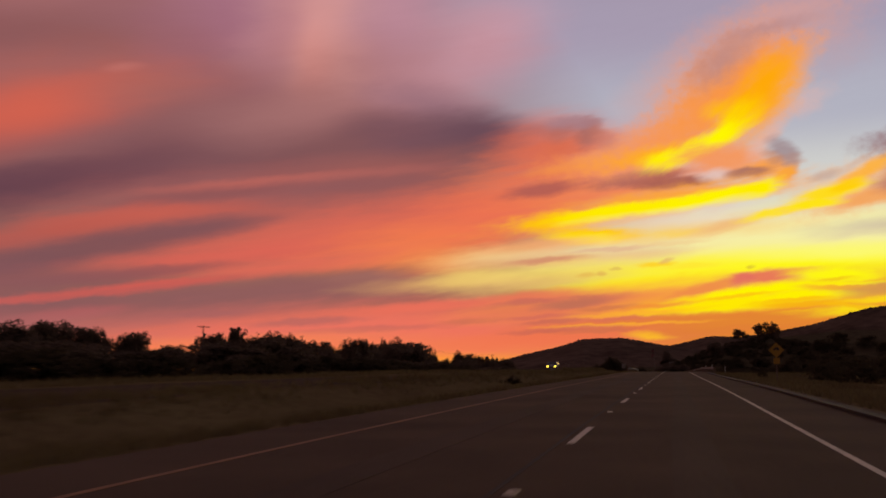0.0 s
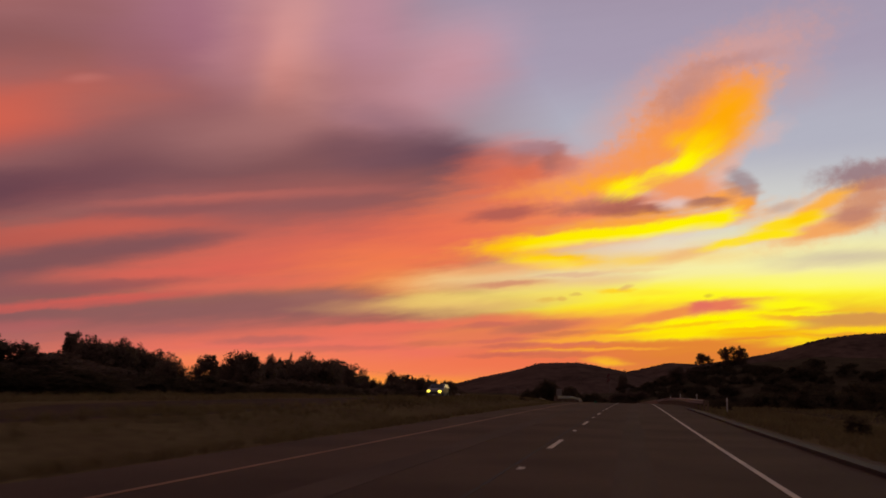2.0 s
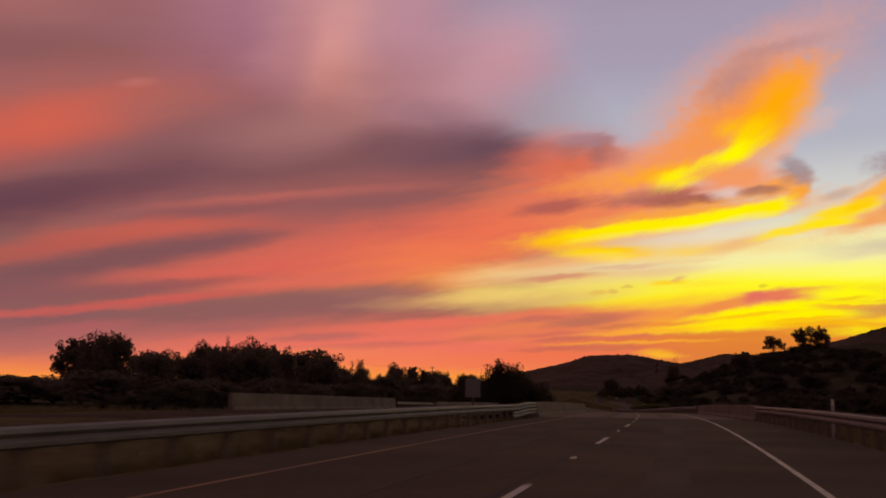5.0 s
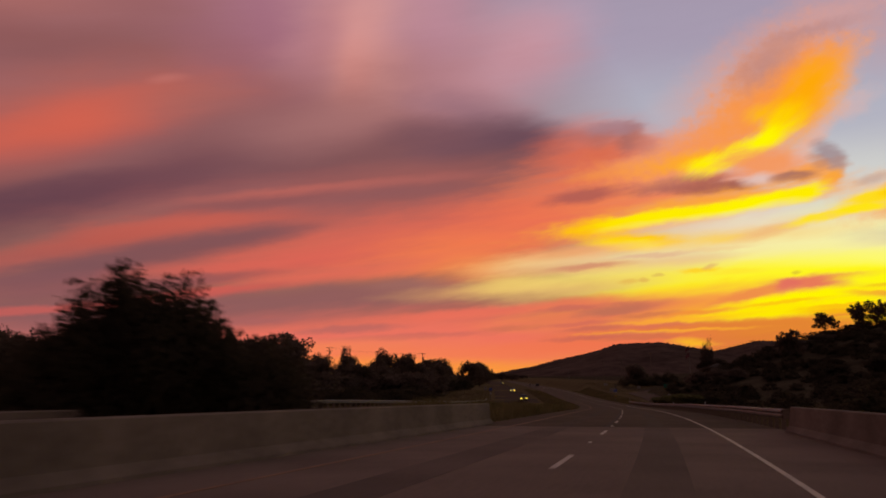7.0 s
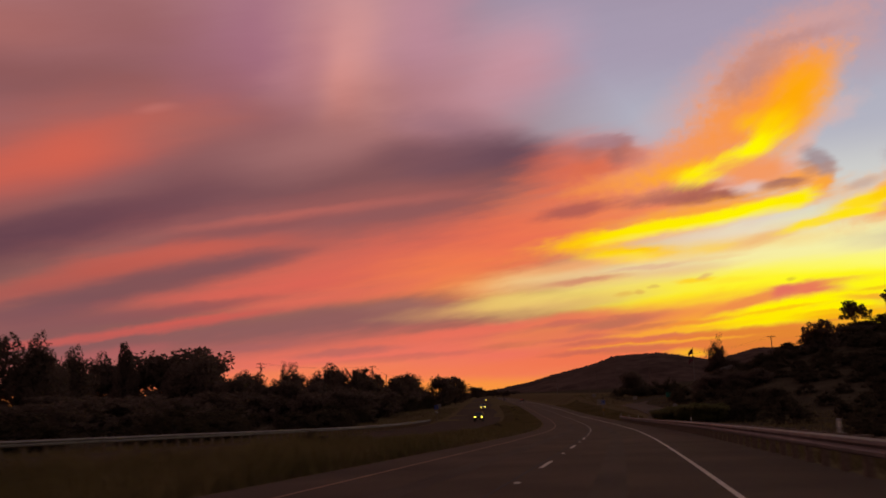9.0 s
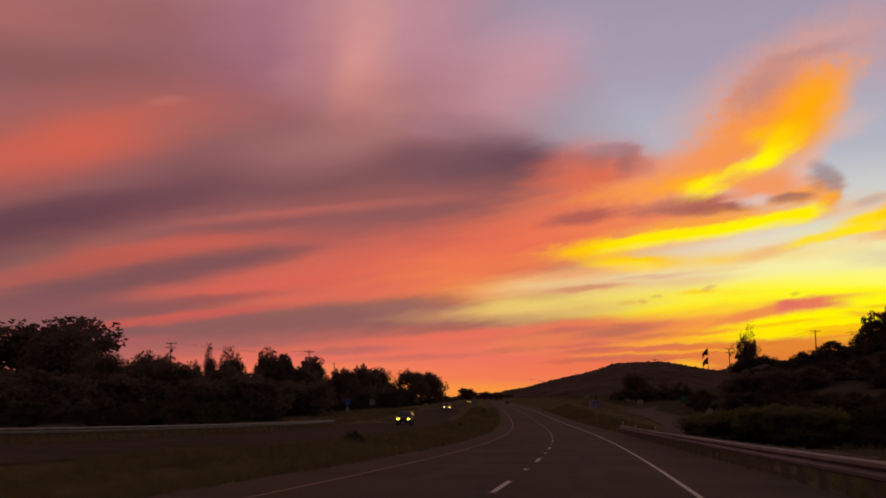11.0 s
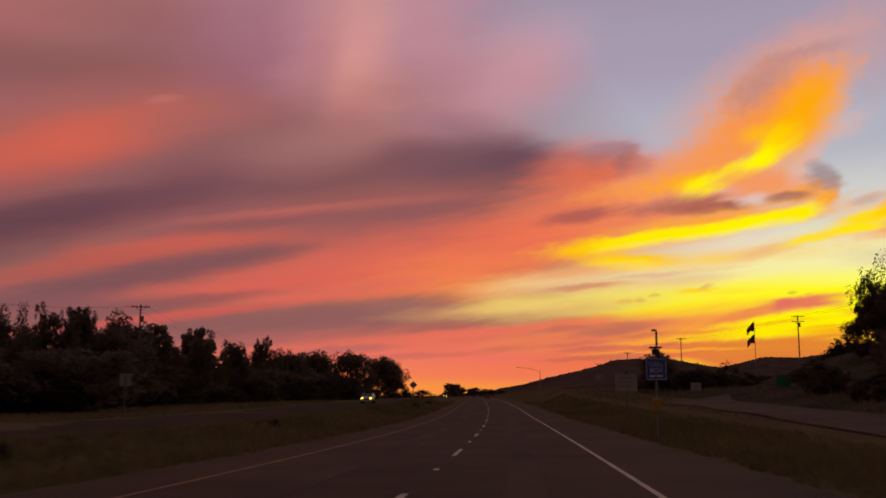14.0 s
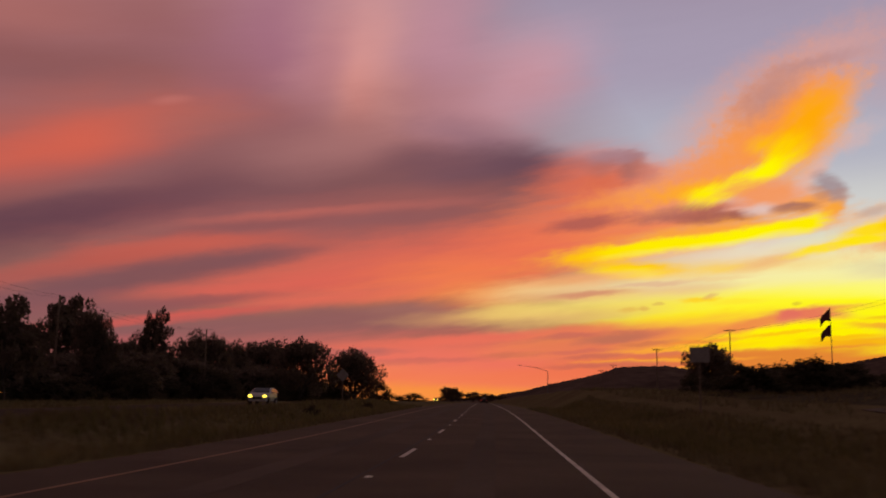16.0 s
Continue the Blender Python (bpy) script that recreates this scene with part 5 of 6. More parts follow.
for a, b, c in ((137.8, 8.2, 1.1), (150.4, 6.9, 1.25), (175.5, 6.7, 1.25), (200, 6.8, 1.25), (323.7, 7.4, 1.1), (372, 7.5, 1.1), (440, 8.0, 1.0), (470, 9.5, 0.9), (460, 7.2, 1.15)):
    delineator(a, b, c)


def sign_on_post(name, s, l, centre, w, h, face, label, turn=0.0, diamond=False, back=False, posts=1, base=None, lift=0.0):
    """A road sign: one or two posts and a plate with a rim."""
    z0 = rise(s, l) if base is None else base
    root = thing(name, on_road(s, l, z0), heading(s) + turn, label, "road sign")
    c = centre - z0
    for i in range(posts):
        x = 0 if posts == 1 else (-w * 0.3 + i * w * 0.6)
        bm = bmesh.new()
        box(bm, (0.09, 0.09, c + h * 0.35 + 0.3), (x, 0.06, (c + h * 0.35) / 2 - 0.15), 0, 0.008)
        part("post", bm, POST_WOOD, root)
    bm = bmesh.new()
    if diamond:
        r = w / math.sqrt(2)
        bmesh.ops.create_cone(bm, cap_ends=True, segments=4, radius1=r, radius2=r, depth=0.02, matrix=Matrix.Translation((0, 0, c)) @ Matrix.Rotation(radians(90), 4, "X"))
        es = [e for e in bm.edges if abs(e.verts[0].co.y - e.verts[1].co.y) > 0.01]
        bmesh.ops.bevel(bm, geom=es, offset=0.05, segments=3, affect="EDGES", profile=0.5)
    else:
        box(bm, (w, 0.02, h), (0, 0, c), 0)
        es = [e for e in bm.edges if abs(e.verts[0].co.y - e.verts[1].co.y) > 0.01]
        bmesh.ops.bevel(bm, geom=es, offset=0.05, segments=3, affect="EDGES", profile=0.5)
    plate = part("plate", bm, SIGN_BACK if back else face, root)
    return root, plate, c


# warning diamond with its black symbol
root, plate, c = sign_on_post("warning_sign", 75.4, 8.9, 2.15, 0.80, 0.8, YELLOW_SIGN, "yellow diamond warning sign with a black symbol on a timber post", diamond=True)
bm = bmesh.new()
box(bm, (0.40, 0.012, 0.10), (0, -0.018, c + 0.08), 0, 0.004)
box(bm, (0.24, 0.012, 0.10), (0.02, -0.019, c + 0.15), 0, 0.004)
for x in (-0.13, 0.14):
    box(bm, (0.09, 0.012, 0.08), (x, -0.02, c + 0.01), 0, 0.004)
part("symbol", bm, BLACK, plate, "black silhouette symbol")
bm = bmesh.new()
box(bm, (0.45, 0.016, 0.45), (0, -0.004, c - 0.80), 0, 0.0)
part("plaque", bm, YELLOW_SIGN, root, "small yellow plaque below the diamond")


def words(text, size, at_, mat, parent, name="lettering"):
    cu = bpy.data.curves.new(name, "FONT")
    cu.body, cu.size, cu.align_x, cu.extrude = text, size, "CENTER", 0.003
    ob = new(name, cu)
    me = bpy.data.meshes.new_from_object(ob)
    bpy.data.objects.remove(ob)
    me.materials.clear()
    me.materials.append(mat)
    ob = new(name, me)
    ob.parent = parent
    ob.matrix_basis = pose(*at_, 90, 0, 0)


# roadside call box
s, l = 499.6, 7.7
z0 = rise(s, l)
root = thing("call_box", on_road(s, l, z0), heading(s), "roadside emergency call box with a blue sign and a curved antenna", "call box")
bm = bmesh.new()
rod(bm, (0, 0.05, -0.3), (0, 0.05, 3.75 - z0), 0.045, 0.045, 10)
part("pole", bm, STEEL, root)
bm = bmesh.new()
box(bm, (0.36, 0.26, 0.55), (0, -0.12, 1.25 - z0), 0, 0.03)
cabinet = part("cabinet", bm, YELLOW_SIGN, root, "yellow telephone cabinet")
bm = bmesh.new()
box(bm, (0.26, 0.02, 0.40), (0, -0.26, 1.25 - z0), 0, 0.008)
part("door", bm, YELLOW_SIGN, cabinet)
bm = bmesh.new()
box(bm, (0.88, 0.02, 0.92), (0, -0.02, 2.78 - z0), 0)
plate = part("sign_plate", bm, BLUE_SIGN, root, "blue sign with white border and white capitals")
for dx, dz_, w, h in ((0, 0.435, 0.84, 0.025), (0, -0.435, 0.84, 0.025), (0.41, 0, 0.025, 0.85), (-0.41, 0, 0.025, 0.85)):
    bm = bmesh.new()
    box(bm, (w, 0.008, h), (dx, -0.035, 2.78 - z0 + dz_))
    part("border", bm, WHITE_SHEET, plate)
words("CALL", 0.27, (0, -0.036, 2.78 - z0 + 0.12), WHITE_SHEET, plate)
words("BOX", 0.27, (0, -0.036, 2.78 - z0 - 0.14), WHITE_SHEET, plate)
for dx in (-0.17, 0.14):
    bm = bmesh.new()
    box(bm, (0.24, 0.008, 0.09), (dx, -0.036, 2.78 - z0 - 0.29))
    part("number_bar", bm, WHITE_SHEET, plate)
bm = bmesh.new()
box(bm, (0.50, 0.42, 0.07), (0, 0.02, 3.70 - z0), 0, 0.01)
box(bm, (0.30, 0.24, 0.24), (0, 0.02, 3.52 - z0), 0, 0.02)
part("solar_unit", bm, BLACK, root, "dark solar panel and battery case")
bm = bmesh.new()
rod(bm, (0.06, 0.02, 3.72 - z0), (0.06, 0.02, 4.36 - z0), 0.045, 0.045, 8)
prev = Vector((0.06, 0.02, 4.36 - z0))
for i in range(1, 7):
    a = i * radians(150) / 6
    nxt = Vector((0.06 - 0.10 * (1 - math.cos(a)), 0.02, 4.36 - z0 + 0.10 * math.sin(a)))
    rod(bm, prev, nxt, 0.045, 0.045, 8)
    prev = nxt
part("antenna", bm, BLACK, root, "dark curved antenna tube")

# pale guide sign with lines that cannot be read
root, plate, c = sign_on_post("guide_sign", 524.7, 9.6, 2.64, 1.5, 1.2, SIGN_FACE, "dim tan rectangular roadside sign, dim in the dusk", posts=1)
for k, (dz_, w) in enumerate(((0.33, 1.0), (0.05, 1.15), (-0.25, 0.8))):
    bm = bmesh.new()
    box(bm, (w, 0.008, 0.13), (0, -0.016, c + dz_))
    part("text_bar", bm, SIGN_BACK, plate)
bm = bmesh.new()
rod(bm, (0, 0, c + 0.58), (0, 0, c + 0.72), 0.16, 0.05, 10)
part("cap", bm, BLACK, plate, "small dark cap on the top edge")
sign_on_post("small_sign", 466, 21.9, 1.05, 0.35, 0.42, WHITE_SHEET, "small white reflective sign in the grass")
root, plate, c = sign_on_post("information_sign", 491.5, -25.9, 3.05, 0.75, 0.85, BLUE_SIGN, "blue sign above a pale plate for oncoming traffic", turn=180, lift=far_side(491))
bm = bmesh.new()
box(bm, (0.4, 0.02, 0.5), (0, 0, c - 0.95))
part("plaque", bm, WHITE_SHEET, root, "small pale plate")
sign_on_post("road_sign", 531.5, -28.0, 3.0, 0.95, 0.95, SIGN_BACK, "grey square sign plate beside the oncoming lanes", turn=180)
sign_on_post("warning_sign", 608, -11.4, 3.0, 0.85, 0.85, SIGN_BACK, "diamond sign seen from its bare metal back", turn=0, diamond=True, back=True)
sign_on_post("median_sign", 220.3, -9.0, 1.6, 0.85, 1.05, SIGN_BACK, "bare metal back of a sign in the median", turn=0, back=True)
sign_on_post("exit_sign", 567, 32.7, 3.2, 1.5, 1.4, GREEN_SIGN, "green square sign beside the side road")
sign_on_post("small_sign", 572, 13.0, 3.7, 1.05, 0.8, SIGN_BACK, "grey sign plate on a tall post in the grass")
root, plate, c = sign_on_post("guide_sign", 574.6, 24.7, 2.6, 1.25, 0.95, SIGN_FACE, "pale rectangular sign with dim lines beside the side road", posts=2)
for dz_, w in ((0.22, 0.9), (-0.02, 1.0), (-0.26, 0.7)):
    bm = bmesh.new()
    box(bm, (w, 0.008, 0.10), (0, -0.016, c + dz_))
    part("text_bar", bm, SIGN_BACK, plate)
sign_on_post("warning_sign", 470, 17.5, 1.9, 0.75, 0.75, SIGN_BACK, "diamond sign seen from its bare metal back", diamond=True, back=True)


# ---------------------------------------------------------------- poles, lamp and flags
def utility_pole(x, y, top, arms=1, label="weathered timber utility pole with crossarm", turn=0.0, can=False, base=None):
    z0 = ground_z(x, y) if base is None else base
    h = top - z0
    root = thing("utility_pole", (x, y, z0), turn, label, "utility pole", "utility poles")
    bm = bmesh.new()
    rod(bm, (0, 0, -0.5), (0, 0, h), 0.17, 0.11, 10)
    part("pole", bm, POST_WOOD, root)
    for k in range(arms):
        z = h - 0.35 - k * 1.1
        bm = bmesh.new()
        box(bm, (2.6, 0.12, 0.14), (0, -0.16, z), 0, 0.01)
        rod(bm, (-0.8, -0.16, z), (0, -0.12, z - 0.6), 0.025, 0.025, 5)
        rod(bm, (0.8, -0.16, z), (0, -0.12, z - 0.6), 0.025, 0.025, 5)
        part("crossarm", bm, POST_WOOD, root)
        for dx in (-1.2, -0.7, 0.7, 1.2):
            bm = bmesh.new()
            rod(bm, (dx, -0.16, z + 0.07), (dx, -0.16, z + 0.25), 0.06, 0.035, 8)
            part("insulator", bm, BLACK, root)
    if can:
        bm = bmesh.new()
        rod(bm, (0.32, 0, h - 2.6), (0.32, 0, h - 1.7), 0.24, 0.24, 12)
        part("transformer", bm, STEEL, root, "grey transformer can")
    return root


utility_pole(18.5, 611.8, 14.7, 1, turn=8)
utility_pole(-0.4, 679.3, 13.9, 2, turn=8, can=True)
utility_pole(-26.9, 748.2, 13.4, 1, turn=8)
utility_pole(-45.1, 783.8, 11.0, 1, turn=8)
utility_pole(-73.6, 909.9, 9.6, 1, turn=8)
utility_pole(-67.5, 898.5, 11.3, 1, turn=8)
utility_pole(-96.5, 193.4, 10.6, 1, turn=40, can=True)
utility_pole(-138.7, 581.5, 12.5, 2, turn=40, can=True)
utility_pole(-102.2, 584.9, 10.1, 1, turn=40, can=True)
utility_pole(-109.8, 620.9, 8.3, 0, turn=40)
utility_pole(-115.3, 667.9, 7.6, 0, turn=40)
utility_pole(-115.5, 299.7, 11.0, 0, turn=40)


def wire(a, b, sag):
    bm = bmesh.new()
    a, b = Vector(a), Vector(b)
    prev = a
    for i in range(1, 13):
        t = i / 12
        p = a.lerp(b, t) - Vector((0, 0, sag * 4 * t * (1 - t)))
        rod(bm, prev, p, 0.012, 0.012, 4)
        prev = p
    ob = part("power_line", bm, BLACK)
    return tagged(ob, "thin dark overhead power line between poles", "power line", "power lines")


for dx in (-1.2, 1.2):
    wire((-138.7 + dx, 581.5, 12.4), (-102.2 + dx, 584.9, 9.9), 1.0)
    wire((-102.2 + dx, 584.9, 9.9), (-109.8 + dx, 620.9, 8.1), 1.0)
    wire((-109.8 + dx, 620.9, 8.1), (-115.3 + dx, 667.9, 7.5), 1.0)
    wire((18.5 + dx, 611.8, 14.5), (-0.4 + dx, 679.3, 13.8), 1.0)
    wire((-0.4 + dx, 679.3, 13.8), (-26.9 + dx, 748.2, 13.2), 1.0)
    wire((-26.9 + dx, 748.2, 13.2), (-45.1 + dx, 783.8, 10.8), 1.0)


def flagpole(x, y, top, base):
    root = thing("flagpole", (x, y, base), 0, "tall flagpole flying two dark flags on the hill", "flagpole")
    h = top - base
    bm = bmesh.new()
    rod(bm, (0, 0, -0.5), (0, 0, h), 0.12, 0.06, 10)
    bmesh.ops.create_uvsphere(bm, u_segments=10, v_segments=6, radius=0.14, matrix=Matrix.Translation((0, 0, h + 0.1)))
    part("pole", bm, STEEL, root)
    for k, z in enumerate((h - 0.3, h - 3.6)):
        nx, nz = 14, 8
        verts, faces = [], []
        for i in range(nx + 1):
            u = i / nx
            for j in range(nz + 1):
                v = j / nz
                verts.append((-2.0 * u, 0.3 * math.sin(u * 7 + k) * u, z - 2.3 * v * (1 - 0.35 * u) - 2.0 * u * u + 0.12 * math.sin(9 * u + 3 * v)))
        for i in range(nx):
            for j in range(nz):
                a = i * (nz + 1) + j
                faces.append((a, a + 1, a + nz + 2, a + nz + 1))
        me = bpy.data.meshes.new("flag")
        me.from_pydata(verts, [], faces)
        me.materials.append(FLAG_CLOTH)
        fl = new("flag", me)
        fl.parent = root
        sol = fl.modifiers.new("cloth", "SOLIDIFY")
        sol.thickness = 0.03


flagpole(-6.9, 733.7, 16.6, 2.6)


def street_lamp(x, y, top):
    z0 = ground_z(x, y)
    h = top - z0
    root = thing("street_lamp", (x, y, z0), 0, "tall steel highway lamp with a long curved arm", "street lamp")
    bm = bmesh.new()
    rod(bm, (0, 0, -0.3), (0, 0, h - 0.4), 0.13, 0.08, 10)
    part("pole", bm, STEEL, root)
    bm = bmesh.new()
    prev = Vector((0, 0, h - 0.4))
    for i in range(1, 9):
        u = i / 8
        p = Vector((-7.5 * u, 0, h - 0.4 + 1.5 * math.sin(u * 1.5)))
        rod(bm, prev, p, 0.07 - 0.03 * u, 0.06 - 0.03 * u, 8)
        prev = p
    arm = part("arm", bm, STEEL, root)
    bm = bmesh.new()
    box(bm, (0.9, 0.35, 0.16), (prev.x - 0.4, 0, prev.z), 0, 0.04)
    part("lamp_head", bm, STEEL, arm)


street_lamp(-75.4, 788.9, 5.3)


# ---------------------------------------------------------------- exit ramp
def ramp_mid(s):
    return float(np.interp(s, (440, 455, 470, 495, 530, 560, 575, 590, 600), (8.0, 11.5, 15.5, 19.5, 21.3, 22.0, 25.5, 35.0, 46.0)))


def ramp():
    ss = np.linspace(446, 574, 56)
    verts, faces = [], []
    for s in ss:
        mid = ramp_mid(s)
        for l, d in ((mid - 3.2, -0.3), (mid - 3.2, 0.10), (mid, 0.14), (mid + 3.2, 0.10), (mid + 3.2, -0.3)):
            verts.append(on_road(s, l, rise(s, l) + d))
    for i in range(len(ss) - 1):
        for k in range(4):
            a = i * 5 + k
            faces.append((a, a + 1, a + 6, a + 5))
    me = bpy.data.meshes.new("road")
    me.from_pydata(verts, [], faces)
    me.materials.append(ASPHALT)
    tagged(new("road", me), "asphalt side road climbing beside the highway", "road", "", "structure")


ramp()


# ---------------------------------------------------------------- vehicles
def car(label, paint, s, l, lift, oncoming=True, tall=0.0, lights=True):
    """A car: body shell, cabin glass, four wheels, lamps, mirrors and plates."""
    base = on_road(s, l, lift)
    root = thing("car", base, heading(s) + (180 if oncoming else 0), label, "car", "cars on the highway")
    t = tall
    side = [(-2.25, 0.32), (-2.30, 0.75), (-2.22, 1.02 + t * 0.4), (-1.95, 1.45 + t), (-1.2, 1.52 + t), (0.1, 1.52 + t), (0.95, 1.08 + t * 0.5), (2.0, 0.92 + t * 0.4), (2.25, 0.70), (2.28, 0.32)]
    bm = bmesh.new()
    rings = []
    for sx in (-1, 1):
        ring = []
        for y, z in side:
            half = 0.90 if z < 1.1 + t * 0.5 else 0.70
            if abs(y) > 2.15:
                half -= 0.12
            ring.append(bm.verts.new((sx * half, y, z)))
        rings.append(ring)
    n = len(side)
    for i in range(n):
        j = (i + 1) % n
        bm.faces.new((rings[0][i], rings[0][j], rings[1][j], rings[1][i]))
    bm.faces.new(rings[0][::-1])
    bm.faces.new(rings[1])
    bmesh.ops.triangulate(bm, faces=[f for f in bm.faces if len(f.verts) > 4])
    bmesh.ops.bevel(bm, geom=[e for e in bm.edges if e.calc_face_angle(0) > 0.5], offset=0.05, segments=2, affect="EDGES", profile=0.5)
    bmesh.ops.recalc_face_normals(bm, faces=bm.faces)
    part("body", bm, paint, root, shade=True)

    def pane(name, pts, out):
        bm = bmesh.new()
        a = [bm.verts.new(p) for p in pts]
        f = bm.faces.new(a)
        got = bmesh.ops.extrude_face_region(bm, geom=[f])
        for v in got["geom"]:
            if isinstance(v, bmesh.types.BMVert):
                v.co += Vector(out)
        bmesh.ops.recalc_face_normals(bm, faces=bm.faces)
        part(name, bm, CAR_GLASS, root, "dark tinted glass")

    pane("windscreen", [(-0.62, 0.18, 1.47 + t), (0.62, 0.18, 1.47 + t), (0.74, 0.88, 1.12 + t * 0.5), (-0.74, 0.88, 1.12 + t * 0.5)], (0, 0.03, 0.05))
    pane("rear_window", [(-0.6, -1.98, 1.40 + t), (0.6, -1.98, 1.40 + t), (0.7, -2.2, 1.08 + t * 0.4), (-0.7, -2.2, 1.08 + t * 0.4)], (0, -0.05, 0.02))
    for sx in (-1, 1):
        pane("side_window", [(sx * 0.72, -1.8, 1.42 + t), (sx * 0.72, 0.02, 1.42 + t), (sx * 0.88, 0.75, 1.10 + t * 0.5), (sx * 0.89, -2.0, 1.10 + t * 0.5)], (sx * 0.03, 0, 0.01))
        bm = bmesh.new()
        box(bm, (0.2, 0.1, 0.13), (sx * 1.0, 0.62, 1.10 + t * 0.5), 0, 0.03)
        part("mirror", bm, paint, root)
        for y in (-1.4, 1.42):
            bm = bmesh.new()
            rod(bm, (sx * 0.70, y, 0.33), (sx * 0.92, y, 0.33), 0.33, 0.33, 18)
            wheel = part("wheel", bm, RUBBER, root, "black tyre")
            bm = bmesh.new()
            rod(bm, (sx * 0.90, y, 0.33), (sx * 0.935, y, 0.33), 0.21, 0.18, 14)
            part("rim", bm, STEEL, wheel, "dull metal rim")
        bm = bmesh.new()
        bmesh.ops.create_uvsphere(bm, u_segments=12, v_segments=8, radius=1.0, matrix=Matrix.Translation((sx * 0.64, 2.16, 0.76 + t * 0.2)) @ Matrix.Diagonal((0.19, 0.13, 0.13, 1)))
        part("headlight", bm, LAMP if lights else CAR_GLASS, root, "lit yellow headlight" if lights else "unlit headlight", True)
        bm = bmesh.new()
        box(bm, (0.22, 0.08, 0.16), (sx * 0.66, -2.26, 0.86), 0, 0.02)
        part("tail_light", bm, TAIL, root, "red tail light")
    bm = bmesh.new()
    box(bm, (0.9, 0.06, 0.2), (0, 2.26, 0.62), 0, 0.02)
    part("grille", bm, BLACK, root, "dark grille")
    bm = bmesh.new()
    box(bm, (0.34, 0.02, 0.14), (0, 2.30, 0.42), 0)
    part("plate_bar", bm, WHITE_SHEET, root)
    return root


car("silver sport utility vehicle with its headlights on", SILVER, 174.5, -19.9, far_side(177), tall=0.12)
car("dark pickup-like car with yellow headlights in the oncoming lanes", DARK_CAR, 483, -17.2, far_side(483), tall=0.15)
car("pale hatchback with its headlights on in the oncoming lanes", WHITE_CAR, 606, -18.2, far_side(606))
car("distant oncoming car, only its headlights clear", SILVER, 905, -16.8, far_side(905))
car("dark car far ahead with red tail lights", DARK_CAR, 800, 1.9, 0.0, oncoming=False, lights=False)


# ---------------------------------------------------------------- shed
def shed(x, y, w, d, h, turn):
    z0 = ground_z(x, y)
    root = thing("shed", (x, y, z0), turn, "small pale shed with a gabled roof among the trees", "shed")
    bm = bmesh.new()
    box(bm, (w, d, h + 0.6), (0, 0, h / 2 - 0.3), 0, 0.02)
    part("wall", bm, CONCRETE, root)
    bm = bmesh.new()
    a = [bm.verts.new(v) for v in ((-w / 2 - 0.3, -d / 2 - 0.3, h), (w / 2 + 0.3, -d / 2 - 0.3, h), (0, -d / 2 - 0.3, h + w * 0.25), (-w / 2 - 0.3, d / 2 + 0.3, h), (w / 2 + 0.3, d / 2 + 0.3, h), (0, d / 2 + 0.3, h + w * 0.25))]
    for f in ((0, 1, 2), (3, 5, 4), (0, 2, 5, 3), (1, 4, 5, 2), (0, 3, 4, 1)):
        bm.faces.new([a[i] for i in f])
    bmesh.ops.recalc_face_normals(bm, faces=bm.faces)
    part("roof", bm, STEEL, root)
    bm = bmesh.new()
    box(bm, (1.0, 0.06, 2.0), (0.3, -d / 2 - 0.03, 1.0), 0, 0.01)
    part("door", bm, POST_WOOD, root)


shed(4.7, 591.8, 5.0, 4.0, 2.2, 20)


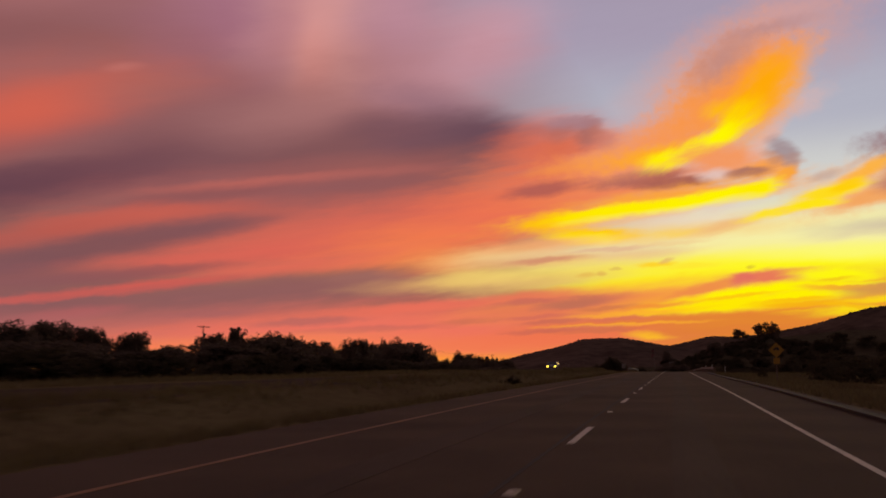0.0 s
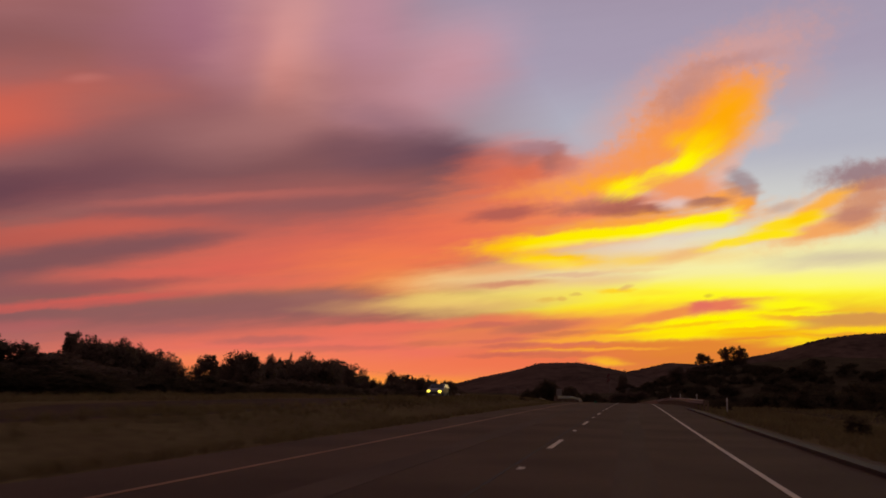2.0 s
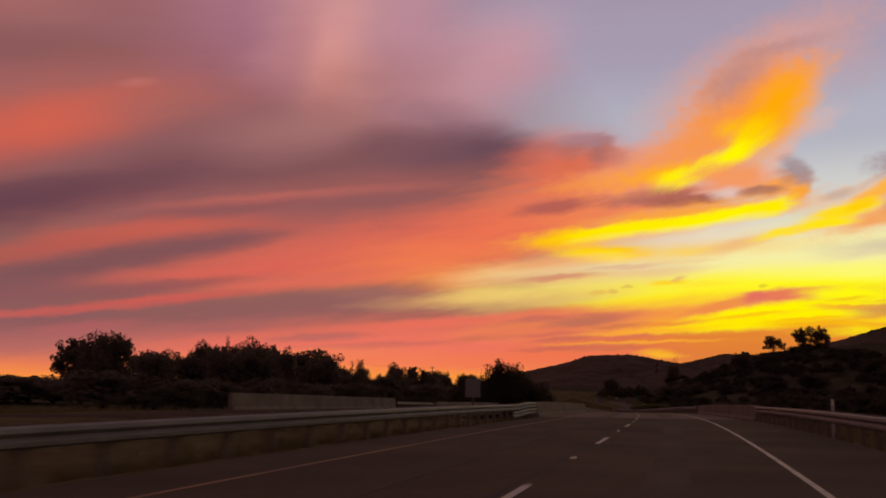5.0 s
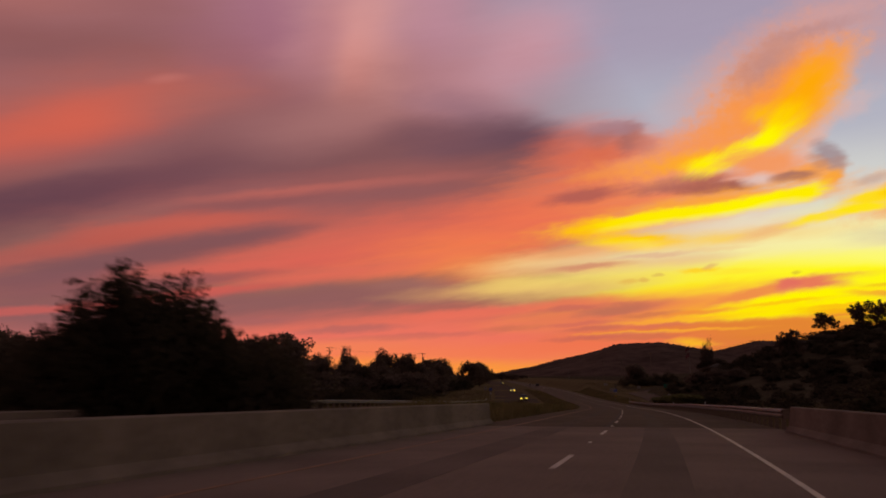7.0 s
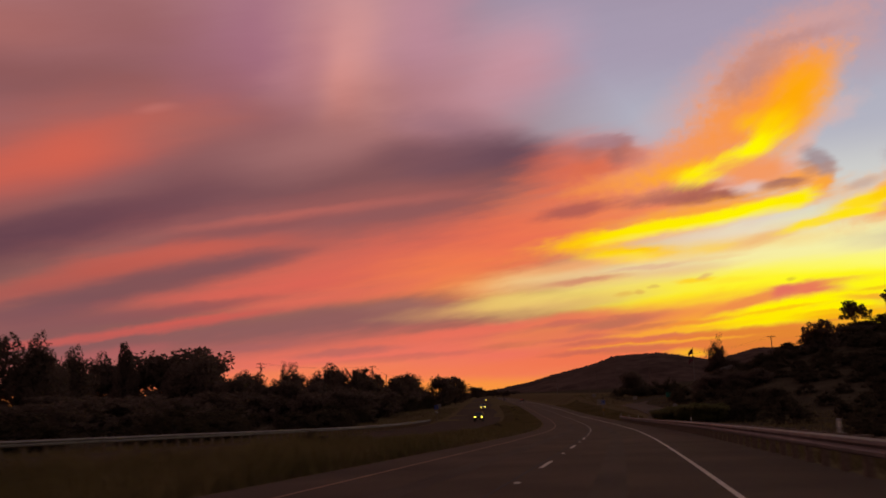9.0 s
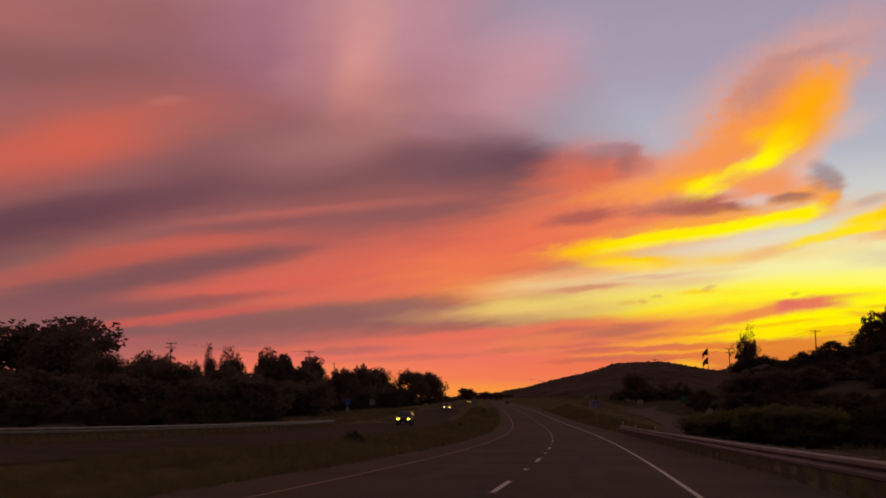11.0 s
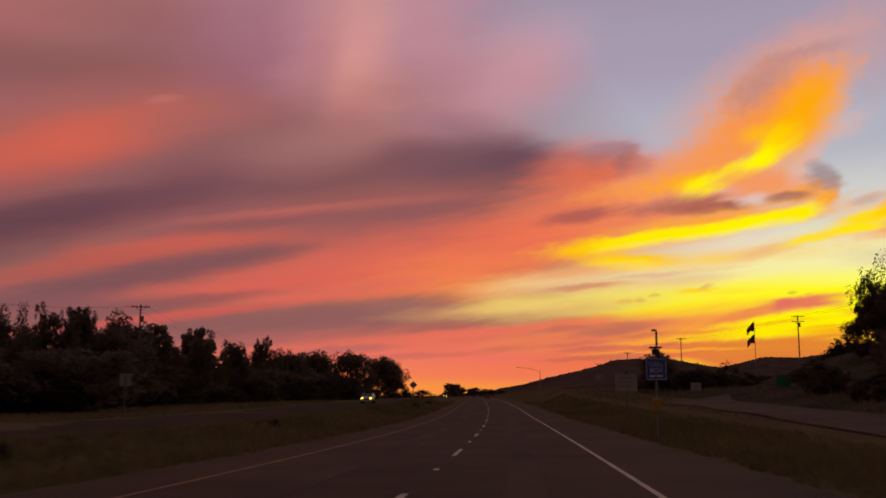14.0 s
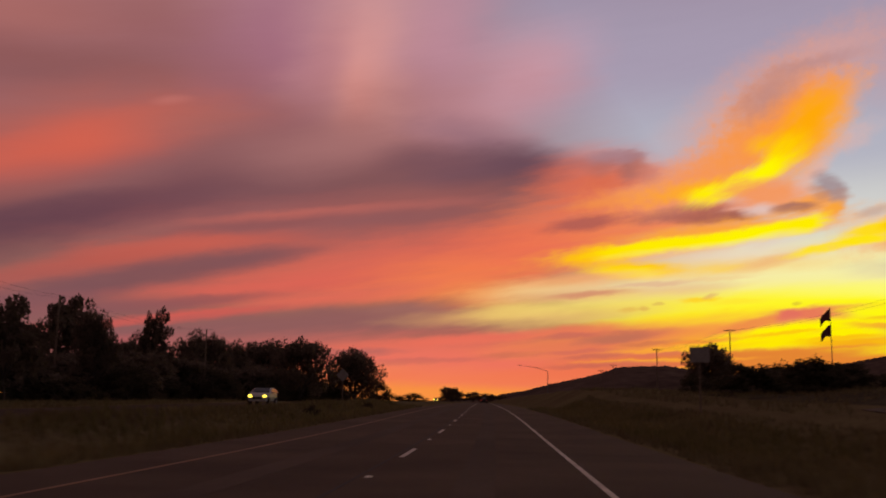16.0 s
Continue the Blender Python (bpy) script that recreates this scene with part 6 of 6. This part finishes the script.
# ---------------------------------------------------------------- grass
def meadow(name, l0, l1, s0, s1, count, tall, seed, label, mat=BLADE):
    """Loose blades and tufts of dry grass over a strip of the verge."""
    rng = random.Random(seed)
    verts, faces = [], []
    for _ in range(count):
        s, u = rng.uniform(s0, s1), rng.random()
        l = l0 + (l1 - l0) * u
        if 224 < s < 273 or (l > 9 and abs(l - ramp_mid(s)) < 4.2 and s > 450):
            continue
        lump = noise.noise(Vector((s * 0.11, l * 0.3, seed)))
        if lump < -0.25 and rng.random() < 0.7:
            continue
        p = on_road(s, l, rise(s, l) - 0.03)
        h = tall * rng.uniform(0.4, 1.0) * (1.0 + 0.9 * max(0.0, lump))
        for k in range(3):
            a = rng.uniform(0, 6.283)
            w = 0.035 * rng.uniform(0.7, 1.5)
            q = p + Vector((rng.uniform(-0.15, 0.15), rng.uniform(-0.15, 0.15), 0))
            tip = q + Vector((math.cos(a) * h * 0.4, math.sin(a) * h * 0.4, h))
            side = Vector((-math.sin(a), math.cos(a), 0)) * w
            i = len(verts)
            verts.extend([q - side, q + side, tip])
            faces.append((i, i + 1, i + 2))
    me = bpy.data.meshes.new(name)
    me.from_pydata(verts, [], faces)
    me.materials.append(mat)
    tagged(new(name, me), label, "grass", "", "stuff")


meadow("dry_grass", -12.6, -6.0, -10, 640, 34000, 0.30, 1, "dry brown grass and weeds in the median")
meadow("dry_grass", 6.8, 14.5, -10, 640, 34000, 0.32, 2, "dry grass and weeds along the shoulder")
meadow("dry_grass", -48, -26.5, -10, 640, 26000, 0.45, 3, "dry grass below the tree belt")
meadow("dry_grass", 16, 50, 40, 680, 26000, 0.5, 4, "dry grass on the slope beside the highway")
meadow("tall_weeds", -11.2, -6.3, 273.5, 345, 9000, 0.85, 5, "tall green-brown weeds in the median past the bridge", GREEN_BLADE)
meadow("tall_weeds", -10.5, -6.6, 345, 640, 8000, 0.55, 6, "patches of green-brown weeds along the median", GREEN_BLADE)
meadow("tall_weeds", 7.6, 13.0, 470, 640, 7000, 0.55, 7, "green-brown weeds on the verge beside the ramp", GREEN_BLADE)
weeds = random.Random(8)
for _ in range(26):
    s = weeds.uniform(20, 620)
    l = weeds.choice([-1, 1]) * weeds.uniform(8.5, 11.5)
    if 215 < s < 280 or (s > 440 and l > 0):
        continue
    p = on_road(s, l)
    h = weeds.uniform(0.4, 0.9)
    plant(BUSHES, p.x, p.y, h, h * weeds.uniform(1.3, 2.0))
